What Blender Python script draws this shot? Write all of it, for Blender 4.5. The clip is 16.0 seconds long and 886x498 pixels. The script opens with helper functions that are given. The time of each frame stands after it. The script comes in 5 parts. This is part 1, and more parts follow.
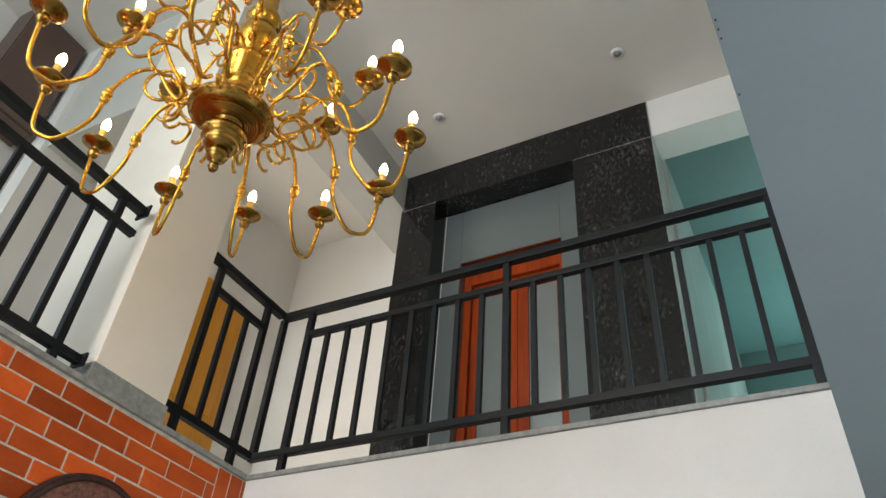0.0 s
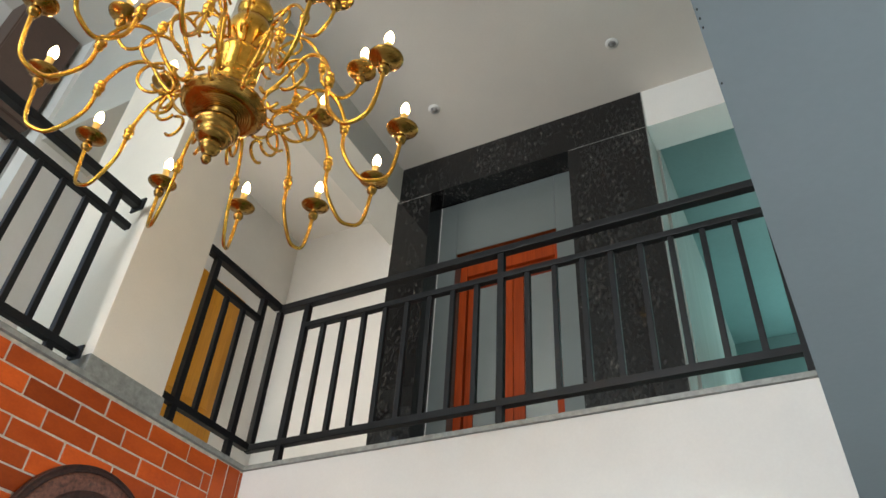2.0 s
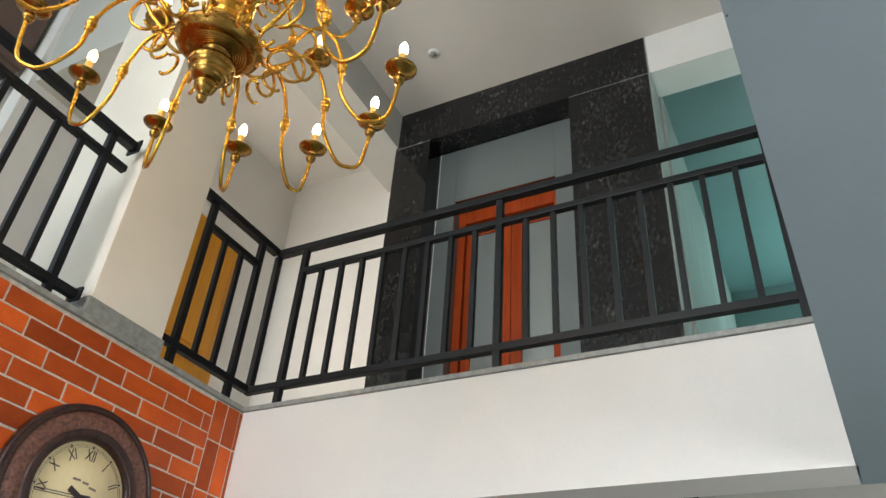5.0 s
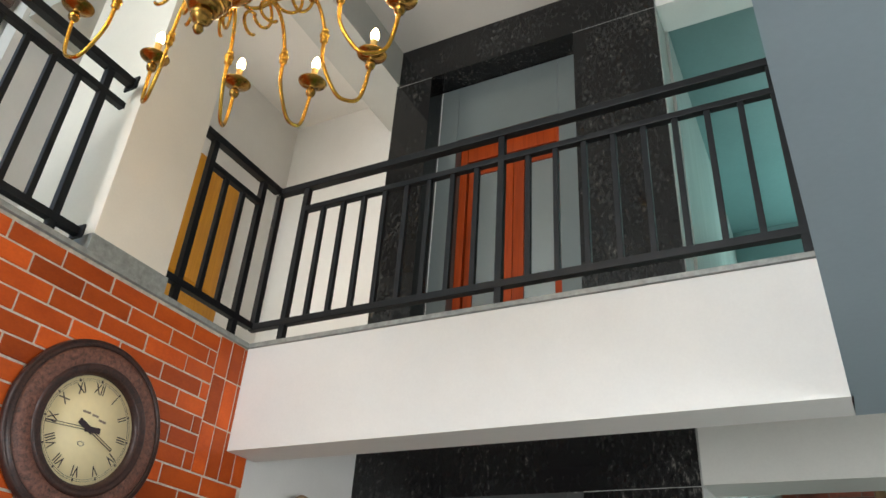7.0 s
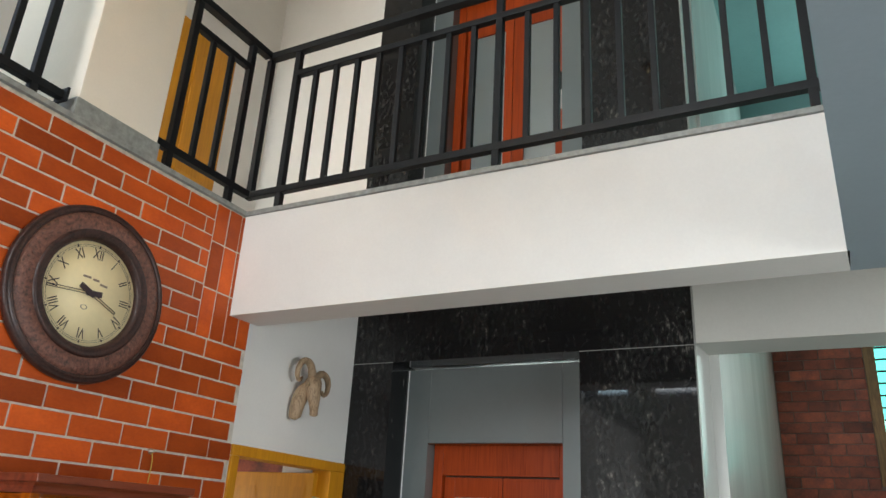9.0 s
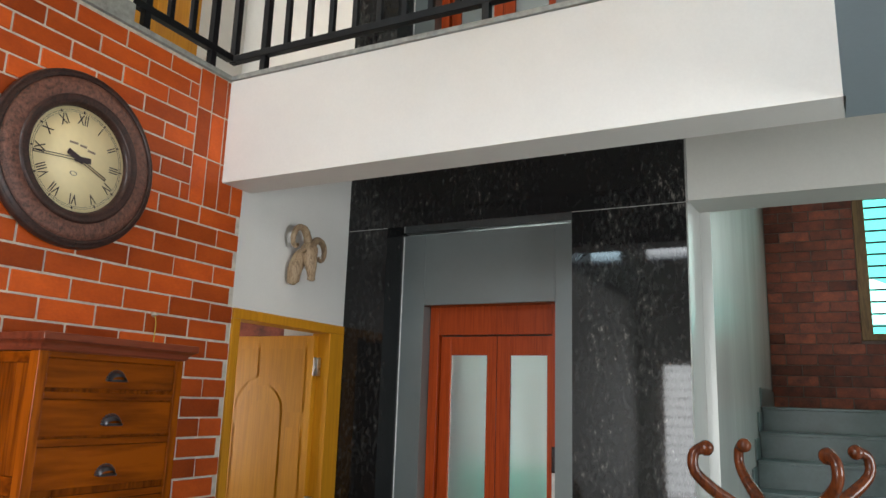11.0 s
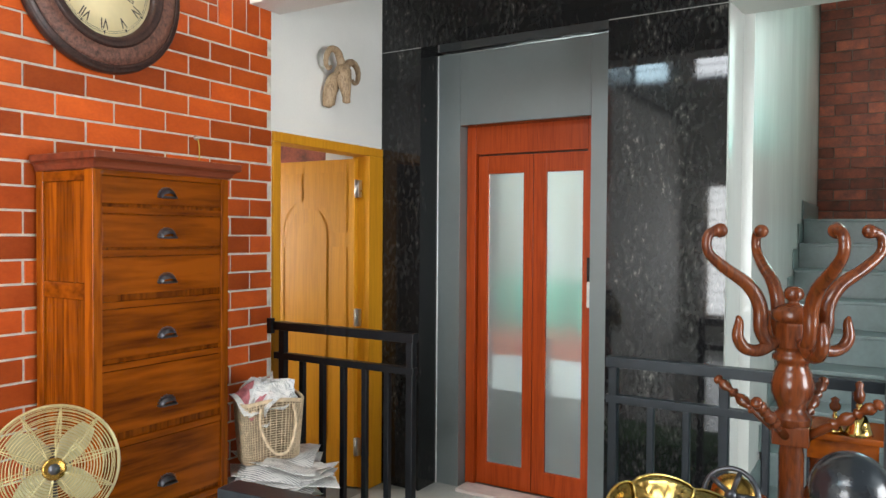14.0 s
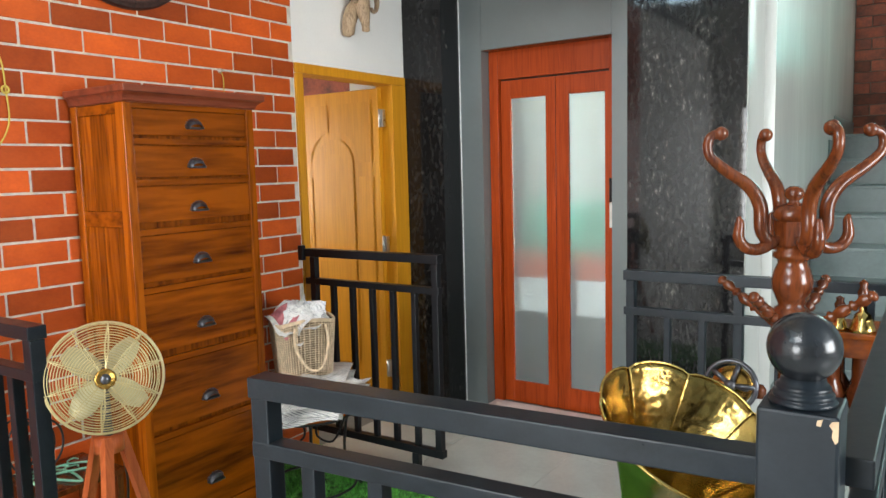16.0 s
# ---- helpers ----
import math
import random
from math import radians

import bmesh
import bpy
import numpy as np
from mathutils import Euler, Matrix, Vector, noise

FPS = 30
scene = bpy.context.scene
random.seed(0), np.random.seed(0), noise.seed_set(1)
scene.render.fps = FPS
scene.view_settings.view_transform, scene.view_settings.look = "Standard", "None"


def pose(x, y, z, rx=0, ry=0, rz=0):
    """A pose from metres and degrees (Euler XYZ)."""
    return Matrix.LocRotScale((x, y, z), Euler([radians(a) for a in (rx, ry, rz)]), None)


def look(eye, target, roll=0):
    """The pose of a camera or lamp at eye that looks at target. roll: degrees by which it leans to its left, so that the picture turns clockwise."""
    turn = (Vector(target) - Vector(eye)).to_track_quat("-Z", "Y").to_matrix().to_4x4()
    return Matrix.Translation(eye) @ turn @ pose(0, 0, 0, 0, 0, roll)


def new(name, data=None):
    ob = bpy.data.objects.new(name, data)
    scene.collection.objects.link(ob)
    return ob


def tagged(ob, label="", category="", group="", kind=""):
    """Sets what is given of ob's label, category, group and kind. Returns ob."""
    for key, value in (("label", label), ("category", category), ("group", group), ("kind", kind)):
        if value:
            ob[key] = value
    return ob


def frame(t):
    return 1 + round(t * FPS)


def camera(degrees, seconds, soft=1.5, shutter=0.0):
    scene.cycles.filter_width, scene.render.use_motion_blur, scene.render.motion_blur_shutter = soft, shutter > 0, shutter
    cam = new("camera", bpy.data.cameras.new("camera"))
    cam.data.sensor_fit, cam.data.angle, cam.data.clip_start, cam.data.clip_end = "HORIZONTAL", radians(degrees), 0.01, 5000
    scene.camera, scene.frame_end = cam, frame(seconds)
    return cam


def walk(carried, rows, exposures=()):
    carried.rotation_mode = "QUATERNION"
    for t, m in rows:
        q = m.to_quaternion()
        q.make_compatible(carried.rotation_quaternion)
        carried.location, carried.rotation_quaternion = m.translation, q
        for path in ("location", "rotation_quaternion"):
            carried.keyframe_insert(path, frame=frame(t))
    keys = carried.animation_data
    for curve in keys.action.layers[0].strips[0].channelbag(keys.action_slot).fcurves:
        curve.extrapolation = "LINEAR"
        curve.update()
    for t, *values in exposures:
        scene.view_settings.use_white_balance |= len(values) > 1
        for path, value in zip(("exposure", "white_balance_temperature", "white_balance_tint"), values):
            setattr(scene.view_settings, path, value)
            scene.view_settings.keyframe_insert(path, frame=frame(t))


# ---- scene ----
cam = camera(62.0, 16.0)
PATH = [
    (0, (0.111, 0.299, 1.749), (-0.665, 1.635, 3.018), 4.8),
    (0.5, (0.115, 0.294, 1.748), (-0.654, 1.617, 3.036), 4.8),
    (1, (0.124, 0.29, 1.75), (-0.641, 1.611, 3.042), 4.6),
    (1.5, (0.123, 0.305, 1.739), (-0.647, 1.638, 3.016), 4.5),
    (2, (0.128, 0.3, 1.738), (-0.648, 1.652, 2.991), 4.3),
    (2.5, (0.134, 0.299, 1.738), (-0.653, 1.673, 2.959), 4.3),
    (3, (0.13, 0.3, 1.732), (-0.665, 1.694, 2.927), 4.3),
    (3.5, (0.129, 0.307, 1.728), (-0.67, 1.716, 2.901), 4.3),
    (4, (0.126, 0.311, 1.728), (-0.674, 1.731, 2.886), 4.3),
    (6.5, (0.12, 0.322, 1.713), (-0.705, 1.791, 2.791), 4.4),
    (7, (0.118, 0.33, 1.706), (-0.722, 1.836, 2.72), 4.2),
    (7.5, (0.119, 0.359, 1.693), (-0.742, 1.904, 2.626), 4.2),
    (8, (0.115, 0.375, 1.682), (-0.761, 1.954, 2.542), 4.1),
    (8.5, (0.115, 0.388, 1.672), (-0.774, 2.0, 2.454), 3.8),
    (9, (0.113, 0.396, 1.668), (-0.782, 2.034, 2.385), 3.4),
    (11.5, (0.113, 0.429, 1.577), (-0.804, 2.178, 1.892), 1.6),
    (12, (0.115, 0.434, 1.557), (-0.809, 2.192, 1.791), 1.3),
    (12.5, (0.123, 0.43, 1.546), (-0.817, 2.188, 1.708), 1.2),
    (13, (0.14, 0.422, 1.532), (-0.828, 2.169, 1.623), 1.0),
    (13.5, (0.163, 0.413, 1.517), (-0.839, 2.144, 1.538), 0.7),
    (14, (0.19, 0.404, 1.503), (-0.844, 2.115, 1.461), 0.4),
    (14.5, (0.213, 0.399, 1.483), (-0.847, 2.092, 1.381), 0.0),
    (15, (0.246, 0.375, 1.472), (-0.835, 2.051, 1.324), -0.5),
    (15.5, (0.272, 0.363, 1.457), (-0.826, 2.024, 1.269), -1.0),
    (16, (0.291, 0.357, 1.446), (-0.82, 2.006, 1.233), -1.5),
]
walk(cam, [(t, look(eye, target, roll)) for t, eye, target, roll in PATH],
     ((0, 0.0), (4.0, 0.08), (6.5, 0.16), (9.0, 0.14), (11.5, 0.16), (13.0, 0.72), (14.5, 0.88), (16.0, 0.98)))

# ---- world, windows' daylight, exposure ----
world = bpy.data.worlds.new("world")
scene.world = world
world.use_nodes = True
wn = world.node_tree.nodes
sky = wn.new("ShaderNodeTexSky")
sky.sky_type, sky.sun_disc = "NISHITA", False
sky.sun_elevation, sky.sun_rotation = radians(48), radians(200)
world.node_tree.links.new(sky.outputs[0], wn["Background"].inputs[0])
wn["Background"].inputs[1].default_value = 0.12
sun = new("sun", bpy.data.lights.new("sun", "SUN"))
sun.data.energy, sun.data.angle, sun.data.color = 1.2, radians(10), (1.0, 0.95, 0.88)
sun.matrix_world = look((4, -8, 12), (0, 0, 0))


def area_light(name, eye, target, w, h, watts, color):
    """A rectangular area lamp: daylight at a window's opening, or added fill light."""
    d = bpy.data.lights.new(name, "AREA")
    d.shape, d.size, d.size_y, d.energy, d.color = "RECTANGLE", w, h, watts, color
    ob = new(name, d)
    ob.matrix_world = look(eye, target)
    return ob


area_light("daylight_south_low", (-1.2, -3.7, 1.3), (-1.2, 0, 1.3), 1.75, 1.9, 118, (0.93, 0.97, 1.0))
area_light("daylight_south_high", (-1.2, -3.7, 4.8), (-1.2, 0, 4.4), 2.2, 1.9, 150, (0.92, 0.97, 1.0))
# added fill from an unseen side, brightens the brick wall
area_light("fill_east", (3.6, 1.4, 1.6), (0, 1.5, 1.4), 1.8, 1.5, 104, (0.95, 0.98, 1.0))
area_light("daylight_corridor", (-3.2, -3.7, 4.6), (-2.9, 2, 3.9), 1.0, 1.5, 56, (0.62, 0.87, 1.0))
area_light("daylight_stair", (0.85, 7.88, 2.95), (0.2, 5, 1.6), 0.9, 1.2, 6.5, (1.0, 1.0, 0.97))
# added cyan fill before the closed upper stair wall, no window there
area_light("fill_stair_high", (0.85, 7.1, 4.6), (-0.2, 4.5, 4.9), 0.9, 1.2, 40, (0.62, 1.0, 0.98))
# added warm fill hidden behind the column, brightens the corridor's end wall
area_light("fill_corridor_end", (-3.835, 2.82, 4.5), (-3.0, 3.9, 4.5), 0.36, 1.2, 24, (1.0, 0.94, 0.86))
# added fill in the room beyond, brightens the open door leaf
area_light("fill_back_room", (-4.15, 2.9, 1.45), (-2.7, 3.6, 1.3), 0.6, 0.9, 14, (1.0, 0.93, 0.82))


# ---- materials ----
def mat(name, color, rough=0.5, metal=0.0, var=0.12, scale=6.0, bump=0.0, bscale=40.0, stretch=(1, 1, 1), color2=None,
        rand=0.0, coat=0.0, rough_var=0.08, detail=5.0, emit=None, estr=0.0, trans=0.0):
    m = bpy.data.materials.new(name)
    m.use_nodes = True
    n, l = m.node_tree.nodes, m.node_tree.links
    b = n["Principled BSDF"]
    b.inputs["Metallic"].default_value = metal
    b.inputs["Coat Weight"].default_value = coat
    b.inputs["Transmission Weight"].default_value = trans
    tc = n.new("ShaderNodeTexCoord")
    mp = n.new("ShaderNodeMapping")
    mp.inputs["Scale"].default_value = stretch
    l.new(tc.outputs["Object"], mp.inputs["Vector"])
    vec = mp.outputs[0]
    if rand:
        oi = n.new("ShaderNodeObjectInfo")
        sh = n.new("ShaderNodeVectorMath")
        sh.operation = "MULTIPLY_ADD"
        cx = n.new("ShaderNodeCombineXYZ")
        for i in range(3):
            l.new(oi.outputs["Random"], cx.inputs[i])
        l.new(cx.outputs[0], sh.inputs[0])
        sh.inputs[1].default_value = (37, 53, 71)
        l.new(vec, sh.inputs[2])
        vec = sh.outputs[0]
    nz = n.new("ShaderNodeTexNoise")
    nz.inputs["Scale"].default_value, nz.inputs["Detail"].default_value = scale, detail
    nz.inputs["Roughness"].default_value = 0.6
    l.new(vec, nz.inputs["Vector"])
    fine = n.new("ShaderNodeTexNoise")
    fine.inputs["Scale"].default_value, fine.inputs["Detail"].default_value = bscale, 4
    l.new(vec, fine.inputs["Vector"])
    add = n.new("ShaderNodeMath")
    add.operation = "MULTIPLY_ADD"
    add.inputs[1].default_value = 0.35
    l.new(fine.outputs[0], add.inputs[0])
    l.new(nz.outputs[0], add.inputs[2])
    ramp = n.new("ShaderNodeValToRGB")
    c2 = color2 or [c * (1 - 2.2 * var) for c in color]
    ramp.color_ramp.elements[0].position, ramp.color_ramp.elements[0].color = 0.42, (*c2, 1)
    ramp.color_ramp.elements[1].position, ramp.color_ramp.elements[1].color = 0.92, (*[min(1, c * (1 + var)) for c in color], 1)
    l.new(add.outputs[0], ramp.inputs[0])
    out = ramp.outputs[0]
    if rand:
        hsv = n.new("ShaderNodeHueSaturation")
        mr = n.new("ShaderNodeMapRange")
        mr.inputs[3].default_value, mr.inputs[4].default_value = 1 - rand, 1 + rand
        l.new(oi.outputs["Random"], mr.inputs[0])
        l.new(mr.outputs[0], hsv.inputs["Value"])
        l.new(out, hsv.inputs["Color"])
        out = hsv.outputs[0]
    l.new(out, b.inputs["Base Color"])
    rr = n.new("ShaderNodeMapRange")
    rr.inputs[3].default_value, rr.inputs[4].default_value = max(0.02, rough - rough_var), min(1, rough + rough_var)
    l.new(nz.outputs[0], rr.inputs[0])
    l.new(rr.outputs[0], b.inputs["Roughness"])
    if bump:
        bp = n.new("ShaderNodeBump")
        bp.inputs["Strength"].default_value, bp.inputs["Distance"].default_value = bump, 0.004
        l.new(add.outputs[0], bp.inputs["Height"])
        l.new(bp.outputs[0], b.inputs["Normal"])
    if emit:
        b.inputs["Emission Color"].default_value = (*emit, 1)
        b.inputs["Emission Strength"].default_value = estr
    return m


def wood(name, light, dark, rough=0.35, coat=0.2, grain=(3, 3, 0.35), scale=5.0, rings_k=None, ring=0.16, spec=0.3, rand=0.12):
    """Wood with long grain along z of the object, and knots by distorted bands."""
    m = bpy.data.materials.new(name)
    m.use_nodes = True
    n, l = m.node_tree.nodes, m.node_tree.links
    b = n["Principled BSDF"]
    b.inputs["Coat Weight"].default_value = coat
    b.inputs["Coat Roughness"].default_value = 0.2
    tc, mp = n.new("ShaderNodeTexCoord"), n.new("ShaderNodeMapping")
    mp.inputs["Scale"].default_value = grain
    l.new(tc.outputs["Object"], mp.inputs["Vector"])
    oi = n.new("ShaderNodeObjectInfo")
    sh = n.new("ShaderNodeVectorMath")
    sh.operation = "MULTIPLY_ADD"
    cx = n.new("ShaderNodeCombineXYZ")
    for i in range(3):
        l.new(oi.outputs["Random"], cx.inputs[i])
    l.new(cx.outputs[0], sh.inputs[0])
    sh.inputs[1].default_value = (17, 23, 31)
    l.new(mp.outputs[0], sh.inputs[2])
    big = n.new("ShaderNodeTexNoise")
    big.inputs["Scale"].default_value, big.inputs["Detail"].default_value, big.inputs["Distortion"].default_value = scale, 3, 0.8
    l.new(sh.outputs[0], big.inputs["Vector"])
    rings = n.new("ShaderNodeMath")
    rings.operation = "MULTIPLY"
    rings.inputs[1].default_value = 34 if rings_k is None else rings_k
    l.new(big.outputs[0], rings.inputs[0])
    sn = n.new("ShaderNodeMath")
    sn.operation = "SINE"
    l.new(rings.outputs[0], sn.inputs[0])
    fine = n.new("ShaderNodeTexNoise")
    fine.inputs["Scale"].default_value, fine.inputs["Detail"].default_value = scale * 9, 5
    l.new(sh.outputs[0], fine.inputs["Vector"])
    mix = n.new("ShaderNodeMath")
    mix.operation = "MULTIPLY_ADD"
    mix.inputs[1].default_value = ring
    l.new(sn.outputs[0], mix.inputs[0])
    l.new(fine.outputs[0], mix.inputs[2])
    m2 = n.new("ShaderNodeMath")
    m2.operation = "MULTIPLY_ADD"
    m2.inputs[1].default_value = 0.7
    l.new(big.outputs[0], m2.inputs[0])
    l.new(mix.outputs[0], m2.inputs[2])
    ramp = n.new("ShaderNodeValToRGB")
    e = ramp.color_ramp.elements
    e[0].position, e[0].color = 0.45, (*dark, 1)
    e[1].position, e[1].color = 1.1 / 1.1, (*light, 1)
    l.new(m2.outputs[0], ramp.inputs[0])
    hsv, mr = n.new("ShaderNodeHueSaturation"), n.new("ShaderNodeMapRange")
    mr.inputs[3].default_value, mr.inputs[4].default_value = 1 - rand, 1 + rand
    l.new(oi.outputs["Random"], mr.inputs[0])
    l.new(mr.outputs[0], hsv.inputs["Value"])
    l.new(ramp.outputs[0], hsv.inputs["Color"])
    l.new(hsv.outputs[0], b.inputs["Base Color"])
    b.inputs["Roughness"].default_value = rough
    b.inputs["Specular IOR Level"].default_value = spec
    bp = n.new("ShaderNodeBump")
    bp.inputs["Strength"].default_value, bp.inputs["Distance"].default_value = 0.12, 0.002
    l.new(fine.outputs[0], bp.inputs["Height"])
    l.new(bp.outputs[0], b.inputs["Normal"])
    return m


def granite_material():
    m = mat("black_granite", (0.02, 0.021, 0.022), 0.04, var=0.3, scale=3, rough_var=0.025)
    n, l = m.node_tree.nodes, m.node_tree.links
    b = n["Principled BSDF"]
    tc, mp = n.new("ShaderNodeTexCoord"), n.new("ShaderNodeMapping")
    mp.inputs["Scale"].default_value = (1, 1, 0.45)
    mp.inputs["Rotation"].default_value = (0, 0.35, 0)
    l.new(tc.outputs["Object"], mp.inputs["Vector"])
    vo = n.new("ShaderNodeTexNoise")
    vo.inputs["Scale"].default_value, vo.inputs["Detail"].default_value, vo.inputs["Roughness"].default_value = 46, 8, 0.72
    l.new(mp.outputs[0], vo.inputs["Vector"])
    cl = n.new("ShaderNodeTexNoise")
    cl.inputs["Scale"].default_value, cl.inputs["Detail"].default_value = 4.5, 4
    l.new(mp.outputs[0], cl.inputs["Vector"])
    ad = n.new("ShaderNodeMath")
    ad.operation = "MULTIPLY_ADD"
    ad.inputs[1].default_value = 0.45
    l.new(cl.outputs[0], ad.inputs[0])
    l.new(vo.outputs[0], ad.inputs[2])
    rp = n.new("ShaderNodeValToRGB")
    e = rp.color_ramp.elements
    e[0].position, e[0].color = 0.74, (0.009, 0.009, 0.0095, 1)
    e[1].position, e[1].color = 0.97, (0.19, 0.18, 0.16, 1)
    e2 = e.new(0.84)
    e2.color = (0.027, 0.027, 0.026, 1)
    l.new(ad.outputs[0], rp.inputs[0])
    l.new(rp.outputs[0], b.inputs["Base Color"])
    return m


WHITE = mat("white_wall_paint", (0.77, 0.755, 0.72), 0.6, var=0.03, scale=2.2, bump=0.12, bscale=90)
GREYWALL = mat("pale_grey_wall_paint", (0.53, 0.53, 0.49), 0.5, var=0.04, scale=2.0, bump=0.1, bscale=80)
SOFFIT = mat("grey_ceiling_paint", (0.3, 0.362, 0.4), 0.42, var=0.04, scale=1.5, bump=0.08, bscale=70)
CEIL = mat("cream_ceiling_paint", (0.7, 0.67, 0.62), 0.7, var=0.03, scale=1.5, bump=0.06, bscale=70)
# column paint, made lighter and warmer to carry the warm light on it
COLUMN = mat("column_paint_warm_lit", (0.84, 0.775, 0.67), 0.5, var=0.03, scale=2.2, bump=0.12, bscale=90)
STAIRWALL = mat("glossy_grey_wall_paint", (0.53, 0.54, 0.51), 0.24, var=0.04, scale=2.0, bump=0.12, bscale=30, stretch=(1, 1, 0.25))
TEALWALL = mat("teal_wall_paint", (0.16, 0.26, 0.26), 0.4, var=0.06, scale=1.5)
GRANITE = granite_material()
GRANITE.node_tree.nodes["Principled BSDF"].inputs["Specular IOR Level"].default_value = 0.4
LEDGE = mat("grey_stone_ledge", (0.3, 0.31, 0.29), 0.35, var=0.15, scale=20, bump=0.1)
MORTAR = mat("white_mortar", (0.64, 0.58, 0.5), 0.9, var=0.15, scale=30, bump=0.5, bscale=200)
BRICK = mat("glazed_red_brick", (0.5, 0.088, 0.0125), 0.36, var=0.1, scale=4, bump=0.15, bscale=70, stretch=(1, 1.0, 1.6),
            color2=(0.36, 0.056, 0.011), rand=0.4, coat=0.02, rough_var=0.12, detail=3.0)
BRICK.node_tree.nodes["Principled BSDF"].inputs["Specular IOR Level"].default_value = 0.22
BRICKDARK = mat("dull_dark_red_brick", (0.4, 0.1, 0.055), 0.7, var=0.3, scale=9, bump=0.4, bscale=60, rand=0.45, color2=(0.13, 0.05, 0.04))
MORTARDARK = mat("grey_mortar", (0.3, 0.22, 0.19), 0.9, var=0.15, scale=30, bump=0.5, bscale=200)
BLACK = mat("black_painted_steel", (0.0075, 0.0085, 0.0105), 0.4, var=0.2, scale=15, bump=0.1, bscale=160, rough_var=0.1)
BLACK.node_tree.nodes["Principled BSDF"].inputs["Specular IOR Level"].default_value = 0.3
GREYSTEEL = mat("slate_grey_painted_steel", (0.0105, 0.015, 0.0195), 0.32, var=0.2, scale=15, bump=0.1, bscale=160, rough_var=0.1)
GREYSTEEL.node_tree.nodes["Principled BSDF"].inputs["Specular IOR Level"].default_value = 0.25
BALL = mat("gloss_black_ball_paint", (0.012, 0.014, 0.017), 0.2, var=0.2, scale=15, bump=0.06, bscale=120)
PANEL = mat("grey_coated_steel_panel", (0.175, 0.2, 0.2), 0.32, var=0.03, scale=3, metal=0.25)
LIFTWOOD = wood("orange_red_wood_laminate", (0.34, 0.047, 0.006), (0.2, 0.025, 0.003), 0.34, 0.04, grain=(3.5, 3.5, 0.14), ring=0.12, spec=0.22)
TEAK = wood("varnished_teak", (0.27, 0.06, 0.002), (0.066, 0.0122, 0.001), 0.27, 0.06, grain=(1.4, 0.2, 2.0), scale=2.2, rings_k=30, ring=0.1, rand=0.12, spec=0.2)
TEAKUP = wood("varnished_teak_upright", (0.31, 0.072, 0.0025), (0.085, 0.016, 0.0012), 0.27, 0.06, grain=(3, 3, 0.22), scale=2.8, rings_k=22, ring=0.12, rand=0.3, spec=0.2)
CORNICE = wood("dark_red_teak", (0.2, 0.045, 0.02), (0.11, 0.022, 0.011), 0.3, 0.25, grain=(1.2, 0.3, 2))
OCHRE = wood("ochre_door_wood", (0.62, 0.27, 0.012), (0.47, 0.185, 0.008), 0.45, 0.05, grain=(3, 3, 0.15), scale=3, ring=0.02, rand=0.04)
DARKWOOD = wood("dark_walnut_rim", (0.05, 0.022, 0.017), (0.016, 0.009, 0.008), 0.38, 0.2, grain=(2, 2, 2), scale=8)
CARVED = mat("carved_leather_brown", (0.2, 0.082, 0.055), 0.45, var=0.3, scale=60, bump=1.0, bscale=150, color2=(0.022, 0.01, 0.009))
ROSE = wood("polished_rosewood", (0.135, 0.032, 0.0075), (0.042, 0.009, 0.0035), 0.18, 0.0, grain=(4, 4, 0.7), scale=5, ring=0.14, spec=0.42, rand=0.05)
BROWN = mat("brown_board", (0.1, 0.06, 0.045), 0.5, var=0.1, scale=4)
BRASS = mat("brushed_brass", (0.7, 0.38, 0.058), 0.24, metal=1.0, var=0.1, scale=9, stretch=(1, 1, 8), rough_var=0.08)
BRONZE = mat("antique_bronze", (0.42, 0.235, 0.055), 0.26, metal=1.0, var=0.15, scale=9, stretch=(1, 1, 8), rough_var=0.06)
GOLD = mat("polished_horn_brass", (0.6, 0.42, 0.13), 0.17, metal=1.0, var=0.15, scale=10, bump=0.25, bscale=110, rough_var=0.08)
vor = GOLD.node_tree.nodes.new("ShaderNodeTexVoronoi")
vor.inputs["Scale"].default_value = 62
vor.feature = "SMOOTH_F1"
vbp = GOLD.node_tree.nodes.new("ShaderNodeBump")
vbp.inputs["Strength"].default_value, vbp.inputs["Distance"].default_value = 0.45, 0.003
GOLD.node_tree.links.new(GOLD.node_tree.nodes["Texture Coordinate"].outputs["Object"], vor.inputs["Vector"])
GOLD.node_tree.links.new(vor.outputs["Distance"], vbp.inputs["Height"])
GOLD.node_tree.links.new(GOLD.node_tree.nodes["Bump"].outputs[0], vbp.inputs["Normal"])
GOLD.node_tree.links.new(vbp.outputs[0], GOLD.node_tree.nodes["Principled BSDF"].inputs["Normal"])
HORNGREEN = mat("dark_green_brass", (0.2, 0.2, 0.03), 0.25, metal=0.9, var=0.2, scale=12)
# yellow puts the bulbs' glow into the candle tubes' colour
TUBELIT = mat("bulb_lit_candle_tube", (0.8, 0.5, 0.13), 0.45, var=0.06, scale=30)
BULB = mat("lit_candle_bulb", (1.0, 0.9, 0.7), 0.3, emit=(1.0, 0.66, 0.32), estr=60.0)
CREAM = mat("clock_dial_cream", (0.95, 0.8, 0.47), 0.55, var=0.05, scale=4)
INK = mat("clock_ink", (0.035, 0.02, 0.025), 0.5, var=0.1)
FLOOR = mat("grey_floor_tile", (0.44, 0.45, 0.42), 0.14, var=0.06, scale=3, rough_var=0.06)
GROUT = mat("dark_grout", (0.16, 0.16, 0.15), 0.8)
GRASS = mat("green_turf", (0.1, 0.38, 0.05), 0.8, var=0.45, scale=40)
